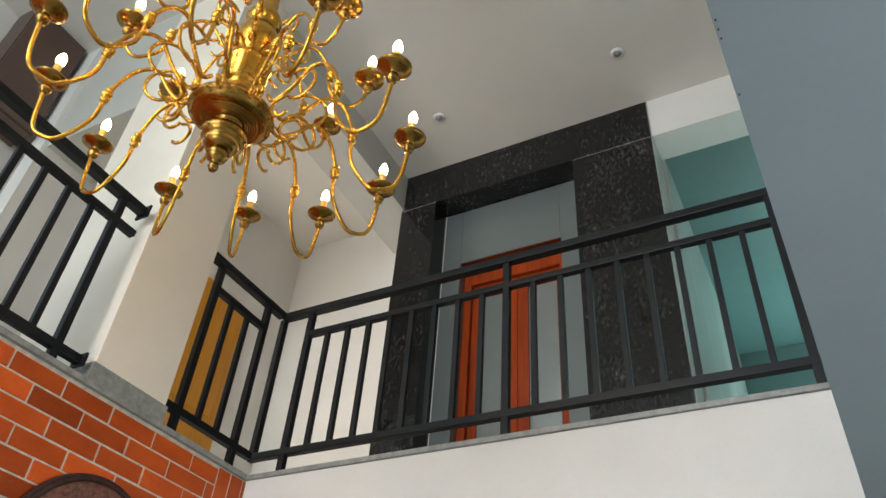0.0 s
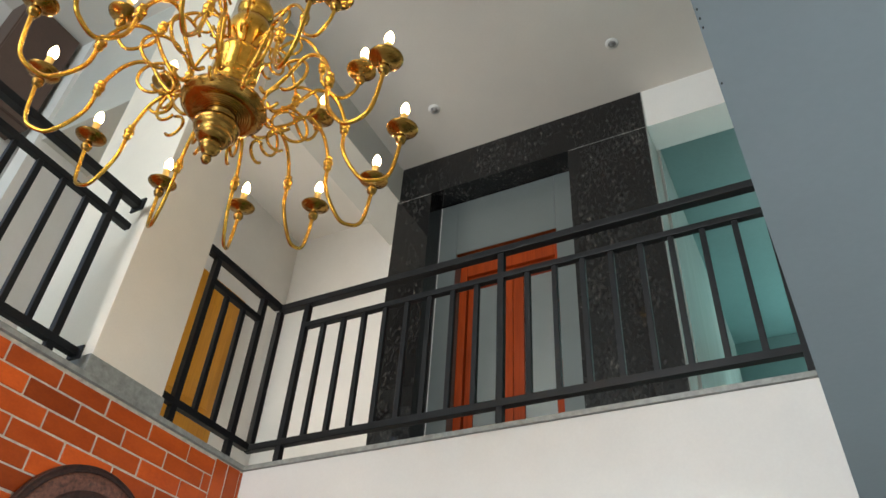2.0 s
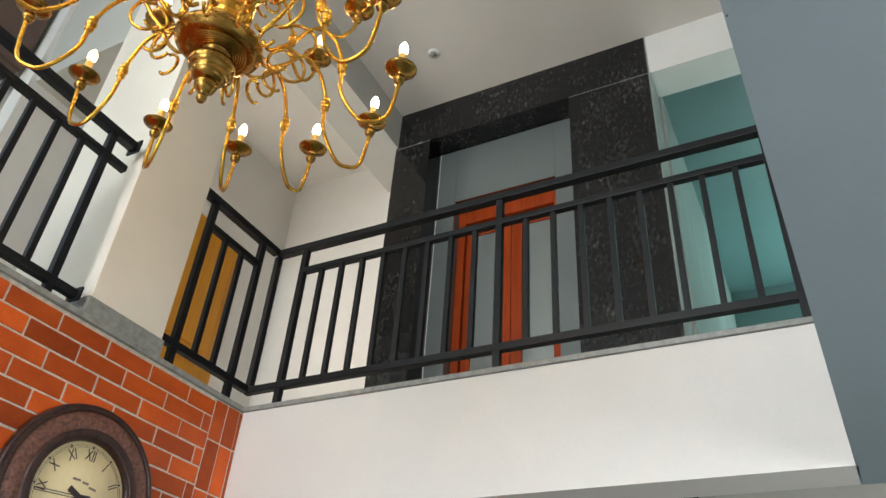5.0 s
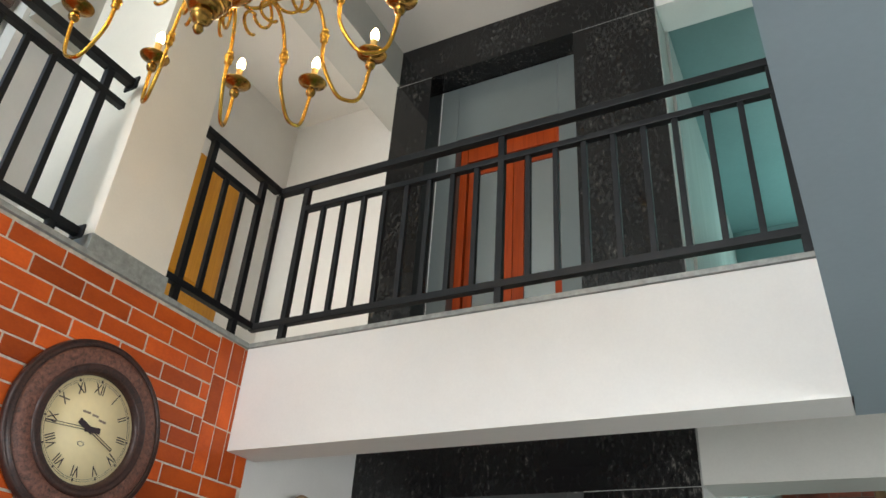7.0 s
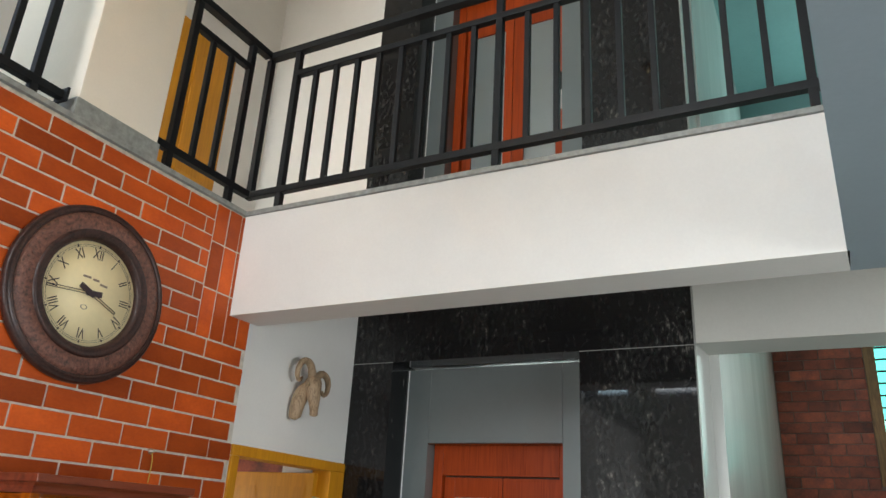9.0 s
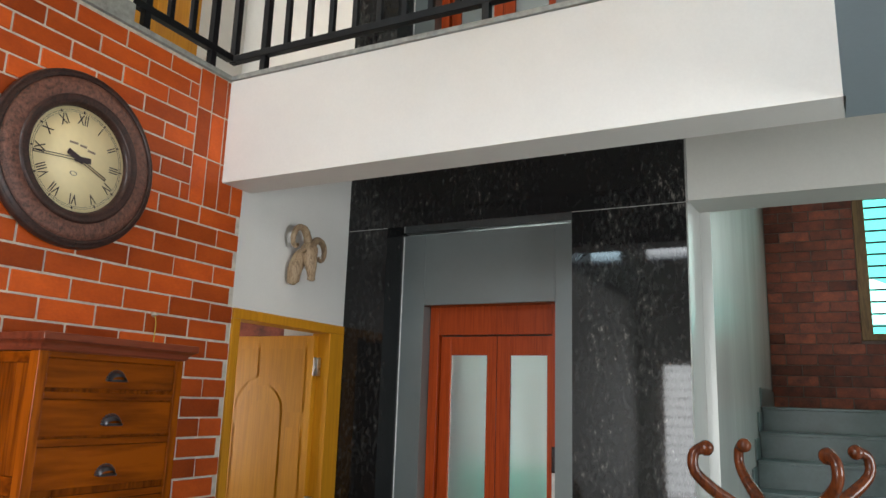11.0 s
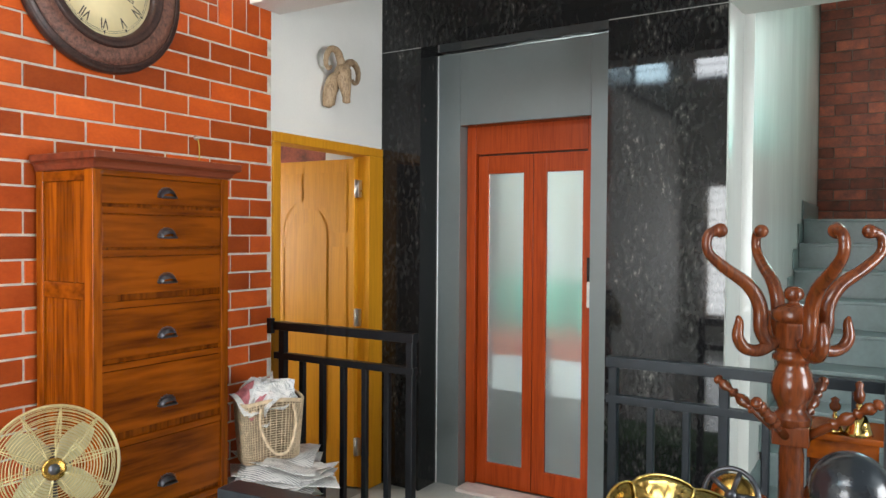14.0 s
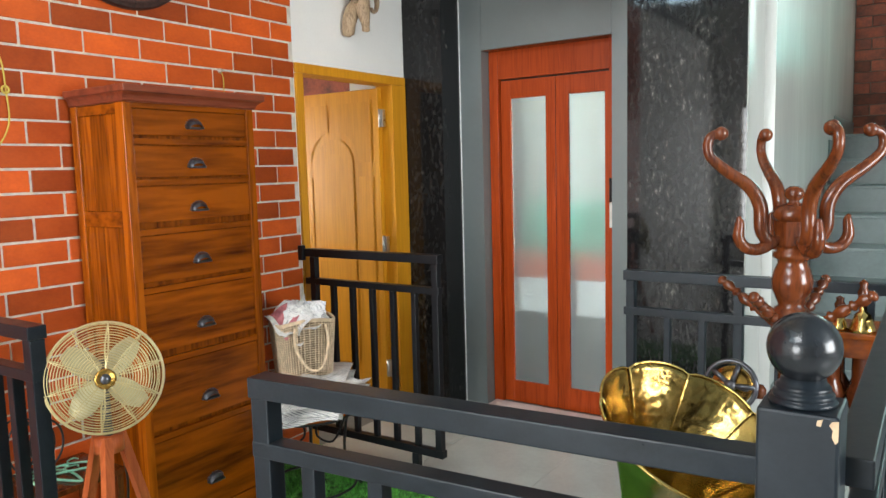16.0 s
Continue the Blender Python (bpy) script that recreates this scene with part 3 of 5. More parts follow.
part("apron", cube(-2.1, -1.0, 4.402, 5.6, 0.56, 0.773), mat("grey_reflection_band", (0.42, 0.44, 0.44), 0.5, var=0.04), cabin, "pale grey band that imitates a reflection", world=True)
part("back_rail", cube(-2.1, -1.0, 4.9, 4.945, 0.892, 1.2), mat("mint_reflection_band", (0.12, 0.55, 0.4), 0.4, var=0.03), cabin, "mint green band that imitates a reflection", world=True)
part("back_panel", cube(-2.1, -1.0, 4.95, 4.98, 0.892, 2.9), mat("pale_reflection_band", (0.62, 0.7, 0.67), 0.4, var=0.03), cabin, world=True)
part("roof", cube(-2.1, -1.0, 4.4, 5.6, 2.9, 2.95), PLASTIC, cabin, world=True)
# glowing panel added to light the bands
part("ceiling_lamp", cube(-1.9, -1.2, 4.45, 4.9, 2.87, 2.895), mat("band_fill_glow", (1, 1, 1), 0.4, emit=(0.93, 1.0, 0.98), estr=13.0), cabin, "added flat lamp that lights the bands behind the panes", world=True)


# stair behind the opening
structure("lintel_stair", cube(-0.446, 3.5, GY + 0.002, 4.25, 2.578, 2.94), GREYWALL, "grey painted lintel over the stair", "beam")
structure("lintel_stair_upper", cube(-0.403, 3.5, GY + 0.002, 4.25, 5.775, TOP), WHITE, "white painted header over the upper stair", "beam")
ws = cube(-0.452, SX, 4.252, SY, 0, TOP)
extrude_poly([(-0.448, GY + 0.003), (SX + 0.0005, 4.95), (-0.45, 4.95)], 2.5765, None, ws)
extrude_poly([(-0.405, GY + 0.003), (SX + 0.0005, 4.95), (-0.405, 4.95)], 2.82, Matrix.Translation((0, 0, 2.95)), ws)
structure("wall_stair_side", ws, STAIRWALL, "glossy pale grey wall beside the stair")
structure("ceiling_stair", cube(SX + 0.001, 3.5, 4.252, SY, 5.81, TOP - 0.002), TEALWALL, "teal painted ceiling over the stair", "ceiling")
structure("wall_stair_upper", cube(SX + 0.001, 1.6, 7.2, 7.35, 3.9, 5.808), TEALWALL, "teal wall high over the stair")
structure("wall_stair_far", cube(1.35, 1.5, 4.252, SY, 0, TOP), GREYWALL, "pale grey wall on the far side of the stair")
wbs = bmesh.new()
for a in ((-0.43, 0.4, SY + 0.012, SY + 0.2, 1.5, TOP), (1.3, 1.5, SY + 0.012, SY + 0.2, 1.5, TOP), (0.4, 1.3, SY + 0.012, SY + 0.2, 1.5, 2.26),
          (0.4, 1.3, SY + 0.012, SY + 0.2, 3.6, TOP), (-0.43, 1.5, SY + 0.012, SY + 0.2, 0, 1.5)):
    box(wbs, *a)
wall_stair_brick = structure("wall_stair_brick", wbs, MORTARDARK, "dull red brick wall at the stair landing")
st = thing("staircase", "grey-green stone staircase that rises to a landing", "stairs", (0.5, 4.31, 0), kind="structure")
RISE = 0.1813
for i in range(9):
    y, z = 4.31 + 0.29 * i, RISE * (i + 1)
    end = y + 0.29 if i < 8 else SY
    part("riser", cube(SX + 0.012, 1.34, y + 0.012, y + 0.05, z - RISE, z - 0.022), STAIR, st, world=True)
    part("tread", cube(SX + 0.012, 1.34, y, end + 0.04 if i < 8 else end, z - 0.022, z, 0.004), STAIR, st, world=True)
    part("skirting", cube(SX, SX + 0.012, y - 0.02, end - 0.022 if i < 8 else end, z + 0.001, z + 0.14), STAIR, st, world=True)
wn5 = thing("window_4", "brown louvred window with teal glass on the landing", "window", (0.85, SY, 2.26), kind="structure")
fr = bmesh.new()
for a in ((0.38, 1.32, SY - 0.04, SY + 0.1, 2.24, 2.3), (0.38, 1.32, SY - 0.04, SY + 0.1, 3.55, 3.62), (0.38, 0.47, SY - 0.04, SY + 0.1, 2.3, 3.55),
          (1.24, 1.32, SY - 0.04, SY + 0.1, 2.3, 3.55)):
    box(fr, *a, 0.003)
part("window_frame", fr, WINFRAME, wn5, world=True)
for i in range(11):
    z = 2.36 + i * 0.108
    part("slat", cube(0.472, 1.238, SY - 0.02, SY - 0.008, z, z + 0.016), BLACK, wn5, world=True)
pane = part("pane", cube(0.47, 1.24, SY + 0.03, SY + 0.036, 2.3, 3.55), TEALGLASS, wn5, "teal glass", world=True)
pane.visible_shadow = False
sk = mat("bright_sky_backdrop", (0.3, 0.8, 0.75), 1.0, emit=(0.45, 1.0, 0.92), estr=1.3)
structure("backdrop_sky", cube(-0.2, 2.2, SY + 1.2, SY + 1.25, 1.5, 4.6), sk, "plain bright daylight outside the stair window", "backdrop")

# ---- railings ----
def rail_tube(a, b, w=0.04, h=0.04):
    """A square steel tube between two points that differ along x or y only (level) or z only (upright), in world places."""
    lo = [min(p, q) for p, q in zip(a, b)]
    hi = [max(p, q) for p, q in zip(a, b)]
    d = max(range(3), key=lambda i: hi[i] - lo[i])
    half = [w / 2, w / 2, h / 2]
    if d == 2:
        half[2] = 0
    else:
        half[d] = 0
    return cube(lo[0] - half[0], hi[0] + half[0], lo[1] - half[1], hi[1] + half[1], lo[2] - half[2], hi[2] + half[2], 0.003)


def run(th, axis, fixed, a, b, top, mid, low, posts, bars, foot, material=BLACK, mid_to=None, w=0.04, bw=0.026):
    """One straight run of railing: top, middle and bottom rail, full posts and thin bars."""
    P = (lambda s, z: (s, fixed, z)) if axis == "x" else (lambda s, z: (fixed, s, z))
    part("top_rail", rail_tube(P(a, top - 0.02), P(b, top - 0.02), w + 0.006, 0.04), material, th, world=True)
    ma, mb = mid_to or (a, b)
    part("middle_rail", rail_tube(P(ma, mid), P(mb, mid), w - 0.004, 0.032), material, th, world=True)
    if low is not None:
        part("bottom_rail", rail_tube(P(a, low), P(b, low), w - 0.002, 0.036), material, th, world=True)
    for s in posts:
        part("post", rail_tube(P(s, foot), P(s, top - 0.041), w - 0.006), material, th, world=True)
    for s in bars:
        part("bar", rail_tube(P(s, (low + 0.018) if low is not None else foot), P(s, mid - 0.016), bw), material, th, world=True)


ur = thing("balcony_railing", "black painted steel railing on the balcony edge", "railing", (-1.1, 2.97, UP + 0.013))
run(ur, "x", 2.97, -2.45, 0.2, 4.105, 3.925, 3.235, (-2.25, -1.06, 0.175),
    [-2.25 + 1.19 * i / 9 for i in range(1, 9)] + [-1.06 + 1.235 * i / 9 for i in range(1, 9)], UP + 0.014, mid_to=(-2.25, 0.2))
part("post", rail_tube((-2.45, 2.97, 3.215), (-2.45, 2.97, 4.064), 0.034), BLACK, ur, world=True)
run(ur, "y", -2.45, 2.34, 2.945, 4.104, 3.925, 3.234, (2.425, 2.82), (2.555, 2.685), UP + 0.014, mid_to=(2.43, 2.82))
lr = thing("corridor_railing", "black painted steel railing of the corridor, fixed to the column", "railing", (-2.45, 0.5, UP + 0.013))
run(lr, "y", -2.45, -3.3, 1.875, 4.015, 3.855, 3.19, (1.76, 0.3, -1.2), [1.76 - 0.122 * i for i in range(1, 12)] + [0.3 - 0.125 * i for i in range(1, 12)], UP + 0.014)
part("end_plate", cube(-2.49, -2.41, 1.875, 1.885, 3.96, 4.03, 0.002), BLACK, lr, world=True)
part("end_plate", cube(-2.49, -2.41, 1.875, 1.885, 3.16, 3.22, 0.002), BLACK, lr, world=True)

r2 = thing("entry_railing", "black painted steel railing fixed to the brick wall", "railing", (-1.95, 3.07, 0))
run(r2, "x", 3.07, -2.375, -1.555, 1.068, 0.903, 0.14, (-2.326, -1.579), [-2.326 + 0.1245 * i for i in range(1, 6)], 0.14)
part("foot", rail_tube((-1.715, 3.07, 0.001), (-1.715, 3.07, 0.12), 0.035), BLACK, r2, world=True)
part("wall_bracket", cube(WX + 0.001, -2.37, 3.03, 3.058, 1.01, 1.085, 0.003), BLACK, r2, world=True)
r3 = thing("stair_railing", "slate grey steel railing before the stair", "railing", (-0.2, 3.2, 0))
run(r3, "x", 3.2, -0.745, 0.2, 1.03, 0.866, 0.1, (-0.718, -0.308, 0.11), (-0.572, -0.44, -0.168, -0.025), 0.001, GREYSTEEL)


def ball_post(th, x, y, w=0.098, top=1.1):
    """A square newel with a stepped neck and a ball."""
    h, k = w / 2, w / 0.098
    part("newel_post", cube(x - h, x + h, y - h, y + h, 0.001, top, 0.004), GREYSTEEL, th, world=True)
    prof = [(0, 0), (0.041, 0.0005), (0.0425, 0.003), (0.0415, 0.007), (0.037, 0.0085), (0.0375, 0.01), (0.039, 0.013), (0.037, 0.0165), (0.033, 0.018), (0.0335, 0.02), (0.0345, 0.023), (0.032, 0.026), (0.029, 0.0275), (0.028, 0.034), (0, 0.038)]
    n = part("neck", lathe([(r * k, top + z * k) for r, z in prof], 28, Matrix.Translation((x, y, 0))), GREYSTEEL, th, world=True)
    prof = [(0.0465 * k * math.sin(math.pi * i / 18), top + k * (0.075 - 0.0465 * math.cos(math.pi * i / 18))) for i in range(19)]
    part("ball", lathe(prof, 36, Matrix.Translation((x, y, 0))), BALL, n, "glossy black ball", world=True)


ball_post(r3, 0.256, 3.2, 0.1)
nr = thing("near_railing", "slate grey steel railing before the fan and the chest", "railing", (0.11, 1.378, 0))
run(nr, "x", 1.378, -0.795, 0.109, 1.063, 0.921, 0.1, (-0.773,), (-0.665, -0.515, -0.365, -0.215, -0.065, 0.06), 0.001, GREYSTEEL, w=0.047, bw=0.032)
nr.matrix_world = pose(0.11, 1.378, 0, 0, 0, 4.5)
sr = thing("side_railing", "slate grey steel railing with a ball-topped corner post", "railing", (0.158, 1.36, 0))
ball_post(sr, 0.158, 1.36, 0.093, 1.142)
CH = Matrix(((1, 0, 0, 0.2045), (0, 0, 1, 1.3119), (0, 1, 0, 1.138), (0, 0, 0, 1)))
for poly in ([(-0.001, 0), (-0.008, -0.001), (-0.011, -0.006), (-0.007, -0.011), (-0.008, -0.02), (-0.004, -0.028), (-0.001, -0.024)], [(-0.018, 0), (-0.024, -0.002), (-0.025, -0.008), (-0.02, -0.009)]):
    part("chip", extrude_poly(poly, 0.0016, CH), CHIPPED, sr, "chipped bare patch", world=True)
run(sr, "y", 0.213, 1.408, 3.15, 1.063, 0.921, 0.1, (2.3,), [1.53 + 0.13 * i for i in range(6)] + [2.43 + 0.13 * i for i in range(6)], 0.001, GREYSTEEL, w=0.043)
gl = thing("gate_side_railing", "slate grey steel railing beside the brick wall", "railing", (-2.1, 1.425, 0))
run(gl, "x", 1.425, -2.37, -1.835, 1.033, 0.886, 0.1, (-1.859,), (-1.985, -2.11, -2.24), 0.001, GREYSTEEL, w=0.05, bw=0.034)

# ---- ground-floor door ----
df = thing("door_frame", "ochre painted wooden door frame", "door frame", (-2.45, 3.5, 0))
fb = bmesh.new()
box(fb, -2.52, -2.395, 3.072, 3.122, 0.001, 1.95, 0.003)
box(fb, -2.52, -2.395, 3.852, 3.985, 0.001, 1.95, 0.003)
box(fb, -2.52, -2.395, 3.072, 3.985, 1.951, 2.0, 0.003)
part("frame", fb, OCHRE, df, world=True)


def raised(poly, y, depth=0.007, slope=0.014):
    """A raised field with sloping edges on a face that looks to -y; poly in x, z."""
    bm = bmesh.new()
    f = bm.faces.new([bm.verts.new((x, y, z)) for x, z in poly])
    bm.normal_update()
    if f.normal.y > 0:
        bmesh.ops.reverse_faces(bm, faces=[f])
    bmesh.ops.inset_region(bm, faces=[f], thickness=slope, depth=depth, use_even_offset=True)
    return bm


def arch(cx, z0, z1, w):
    """The outline of an arched field."""
    return [(cx - w, z0)] + [(cx - w * math.cos(math.pi * i / 18), z1 + w * math.sin(math.pi * i / 18)) for i in range(19)] + [(cx + w, z0)]


leaf = thing("door", "ochre wooden door with arched panels, standing open", "door", (-2.47, 3.85, 0))
part("leaf", cube(-3.25, -2.475, 3.815, 3.85, 0.01, 1.935, 0.003), OCHRE, leaf, world=True)
cx = -2.83
arched = part("arched_panel", raised(arch(cx, 0.25, 1.5, 0.15), 3.8148, 0.007, 0.016), OCHRE, leaf, world=True)
part("arched_groove", raised(arch(cx, 0.29, 1.49, 0.102), 3.8076, -0.005, 0.009), OCHRE, arched, world=True)
part("panel_field", raised(arch(cx, 0.31, 1.48, 0.084), 3.8124, 0.0055, 0.02), OCHRE, arched, world=True)
for s in (-1, 1):
    xa, xb = cx + s * 0.195, cx + s * 0.3
    part("side_panel", raised([(xa, 0.28), (xb, 0.28), (xb, 1.42), (xa, 1.42)], 3.8148, 0.006, 0.016), OCHRE, leaf, world=True)
    pts = [(cx + s * 0.2 * math.cos(t), 1.5 + 0.2 * math.sin(t)) for t in [0.02 + 1.33 * i / 12 for i in range(13)]]
    pts += [(cx + s * 0.045, 1.86), (cx + s * 0.3, 1.86), (cx + s * 0.3, 1.505)]
    part("corner_panel", raised(pts, 3.8148, 0.006, 0.015), OCHRE, leaf, world=True)
for z in (1.71, 0.96, 0.2):
    h = part("hinge", cube(-2.475, -2.44, 3.812, 3.838, z, z + 0.1, 0.002), CHROME, leaf, "steel hinge", world=True)
    part("hinge_pin", lathe([(0, z - 0.003), (0.006, z - 0.003), (0.006, z + 0.103), (0, z + 0.103)], 10, Matrix.Translation((-2.462, 3.812, 0))), CHROME, h, world=True)
# upper door in the corridor
ud = thing("door", "ochre wooden panelled door in the upstairs corridor", "door", (-3.85, 3.55, UP))
part("frame", cube(-3.849, -3.82, 3.1, 3.96, UP, 5.14, 0.003), OCHRE, ud, world=True)
part("leaf", cube(-3.819, -3.8, 3.16, 3.9, UP, 5.08, 0.003), OCHRE, ud, world=True)
for za, zb in ((3.25, 3.95), (4.1, 4.9)):
    for ya, yb in ((3.22, 3.5), (3.56, 3.84)):
        part("panel", cube(-3.799, -3.79, ya, yb, za, zb, 0.004), OCHRE, ud, world=True)

# ---- chest of drawers ----
ch = thing("chest_of_drawers", "tall varnished teak chest with seven drawers and cup handles", "chest of drawers", (-2.22, 2.162, 0))
X0, X1, Y0, Y1 = -2.385, -2.058, 1.888, 2.472
body = bmesh.new()
box(body, X0, X1 - 0.02, Y0 + 0.012, Y1 - 0.012, 0.05, 1.7088)
part("carcass", body, TEAKUP, ch, world=True)
for y in (Y0, Y1 - 0.035):
    part("stile", cube(X1 - 0.045, X1, y, y + 0.035, 0.0, 1.7108, 0.002), TEAKUP, ch, world=True)
    part("stile", cube(X0, X0 + 0.04, y, y + 0.035, 0.0, 1.7108, 0.002), TEAKUP, ch, world=True)
for za, zb in ((1.6736, 1.7088), (1.272, 1.3272), (0.7349, 0.7851), (0.06, 0.14)):
    part("side_rail", cube(X0 + 0.041, X1 - 0.046, Y0 + 0.002, Y0 + 0.02, za, zb, 0.002), TEAK, ch, world=True)
for za, zb, edges in ((1.3292, 1.6716, (-2.342, -2.275, -2.177, -2.14, -2.105)), (0.7871, 1.27, (-2.342, -2.291, -2.234, -2.213, -2.152, -2.105)), (0.142, 0.7329, (-2.342, -2.283, -2.209, -2.168, -2.105))):
    for xa, xb in zip(edges, edges[1:]):
        part("side_plank", cube(xa + 0.0006, xb - 0.0006, Y0 + 0.0085, Y0 + 0.0125, za, zb, 0.0012), TEAKUP, ch, world=True)
co = bmesh.new()
cove = []
for z, o in ((1.7108, 0.004), (1.7168, 0.012), (1.7228, 0.014), (1.7308, 0.02), (1.7379, 0.032), (1.7419, 0.042)):
    cove.append([co.verts.new(p) for p in ((X0, Y0 - 0.5 * o, z), (X1 + o, Y0 - 0.5 * o, z), (X1 + o, Y1 + 0.6 * o, z), (X0, Y1 + 0.6 * o, z))])
for p, q in zip(cove, cove[1:]):
    for i in range(4):
        co.faces.new((p[i], p[(i + 1) % 4], q[(i + 1) % 4], q[i]))
co.faces.new(cove[0][::-1]), co.faces.new(cove[-1])
box(co, X0, X1 + 0.048, Y0 - 0.024, Y1 + 0.026, 1.7424, 1.767, 0.003)
part("cornice", co, CORNICE, ch, "dark red moulded top", world=True)


def cup_handle():
    bm = bmesh.new()
    seg = 10
    rows = []
    for i in range(seg + 1):
        a = math.pi * i / seg
        rows.append([bm.verts.new((0.002 + 0.02 * math.sin(b), -0.034 * math.cos(a) * (1 - 0.12 * b), 0.027 * math.sin(a) * math.cos(b * 0.75) - 0.01)) for b in (0, 0.5, 1.0, 1.5)])
    for a, b in zip(rows, rows[1:]):
        for k in range(3):
            bm.faces.new((a[k], a[k + 1], b[k + 1], b[k]))
    for i in range(11):
        a = math.pi * i / 10
        bmesh.ops.create_icosphere(bm, subdivisions=1, radius=0.0042, matrix=Matrix.Translation((0.003, -0.037 * math.cos(a), 0.031 * math.sin(a) - 0.01)))
    box(bm, 0.0, 0.022, -0.034, 0.034, -0.016, -0.009, 0.002)
    for f in bm.faces:
        f.smooth = True
    return mesh_of("handle", bm, DARKMETAL)


cup_me = cup_handle()
for za, zb, hz in ((1.598, 1.688, 1.64), (1.447, 1.56, 1.494), (1.285, 1.414, 1.331), (1.066, 1.236, 1.133), (0.809, 1.024, 0.883), (0.515, 0.755, 0.593), (0.14, 0.47, 0.255)):
    d = part("drawer", cube(X1 - 0.04, X1 - 0.006, Y0 + 0.037, Y1 - 0.037, za, zb, 0.002), TEAK, ch, world=True)
    hd = place("handle", cup_me, d, Matrix.Translation((X1 - 0.006 - ch.location.x, 2.183 - ch.location.y, hz)), "dark metal cup handle")
    part("divider", cube(X1 - 0.044, X1 - 0.003, Y0 + 0.036, Y1 - 0.036, zb + 0.0035, zb + 0.0255, 0.0015), TEAK, ch, world=True)
part("plinth", cube(X1 - 0.03, X1 - 0.004, Y0 + 0.036, Y1 - 0.036, 0.04, 0.135, 0.002), TEAK, ch, world=True)

# ---- clock ----
CM = Matrix(((0, 0, 1, WX + 0.002), (1, 0, 0, 2.15), (0, 1, 0, 2.45), (0, 0, 0, 1)))
ck = thing("wall_clock", "large round wall clock with a carved dark rim, on brick", "clock", (WX, 2.15, 2.11))
part("rim", lathe([(0.2, 0), (0.34, 0), (0.345, 0.012), (0.342, 0.03), (0.334, 0.036), (0.33, 0.032), (0.325, 0.042), (0.316, 0.042), (0.312, 0.036)], 72, CM), DARKWOOD, ck, world=True)
part("carved_band", lathe([(0.313, 0.034), (0.3, 0.043), (0.27, 0.047), (0.248, 0.044)], 72, CM), CARVED, ck, "carved dark leather band", world=True)
part("inner_rim", lathe([(0.249, 0.04), (0.245, 0.052), (0.235, 0.054), (0.228, 0.046), (0.222, 0.05), (0.212, 0.048), (0.204, 0.03), (0.203, 0.014)], 72, CM), DARKWOOD, ck, world=True)
dial = part("dial", lathe([(0, 0.02), (0.205, 0.02), (0.205, 0.012), (0, 0.012)], 64, CM), CREAM, ck, "cream dial", world=True)


def letters(text, size):
    """The mesh of a word in the built-in font, centred."""
    cu = bpy.data.curves.new("word", "FONT")
    cu.body, cu.size, cu.align_x, cu.align_y, cu.extrude = text, size, "CENTER", "CENTER", 0.0004
    tmp = bpy.data.objects.new("word", cu)
    scene.collection.objects.link(tmp)
    me = bpy.data.meshes.new_from_object(tmp)
    bpy.data.objects.remove(tmp)
    me.materials.append(INK)
    return me


local = pose(*ck.location).inverted() @ CM
for i, word in enumerate(("XII", "I", "II", "III", "IV", "V", "VI", "VII", "VIII", "IX", "X", "XI")):
    a = -2 * math.pi * i / 12
    me = letters(word, 0.058)
    place("numeral", me, dial, local @ Matrix.Rotation(a, 4, "Z") @ Matrix.Translation((0, 0.155, 0.0212)) @ Matrix.Diagonal((0.66, 1.0, 1, 1)))
    place("tick", mesh_of("tick", extrude_poly([(0, 0.182), (0.004, 0.188), (0, 0.196), (-0.004, 0.188)], 0.0008), INK), dial, local @ Matrix.Rotation(a, 4, "Z") @ Matrix.Translation((0, 0, 0.0204)))
for R in (0.19, 0.183):
    place("ring", mesh_of("ring", torus(R, 0.0006, seg=60, rseg=4), INK), dial, local @ Matrix.Translation((0, 0, 0.0206)))
for w, x, y in ((0.036, -0.026, 0.062), (0.028, 0.015, 0.058), (0.034, 0.052, 0.05)):
    place("line_of_print", mesh_of("line_of_print", cube(-w / 2, w / 2, -0.004, 0.004, 0, 0.0008), mat("faded_print", (0.3, 0.22, 0.16), 0.6)), dial,
          local @ Matrix.Translation((x, y - abs(x) * 0.1, 0.0204)) @ Matrix.Rotation(-x * 1.5, 4, "Z"))
place("emblem", mesh_of("emblem", torus(0.01, 0.0016, seg=20, rseg=4), mat("faded_emblem", (0.3, 0.24, 0.2), 0.6)), dial, local @ Matrix.Translation((-0.012, -0.058, 0.0206)) @ Matrix.Diagonal((1.3, 0.8, 1, 1)))
for deg, ln, tail in ((264, 0.185, 0.05), (112, 0.13, 0.055)):
    bm = bmesh.new()
    for s in (-1, 1):
        box(bm, s * 0.0045 - 0.0012, s * 0.0045 + 0.0012, 0, ln, 0.026, 0.0275)
    box(bm, -0.0055, 0.0055, ln - 0.003, ln, 0.026, 0.0275)
    box(bm, -0.011, 0.011, -tail, 0.018, 0.026, 0.0285)
    place("pointer", mesh_of("pointer", bm, INK), ck, local @ Matrix.Rotation(-radians(deg), 4, "Z") @ Matrix.Translation((0, 0, 0 if deg > 200 else 0.002)))

# ---- carved ram's head ----
RM = Matrix(((0, 0, 1, -2.409), (1, 0, 0, 3.58), (0, 1, 0, 2.315), (0, 0, 0, 1))) @ Matrix.Diagonal((0.9, 0.92, 1, 1))


def lean(pts):
    """Points as (side, height, out from the wall), with the head turned along the wall as it stands out."""
    return [(a - 1.1 * o, h, o) for a, h, o in pts]


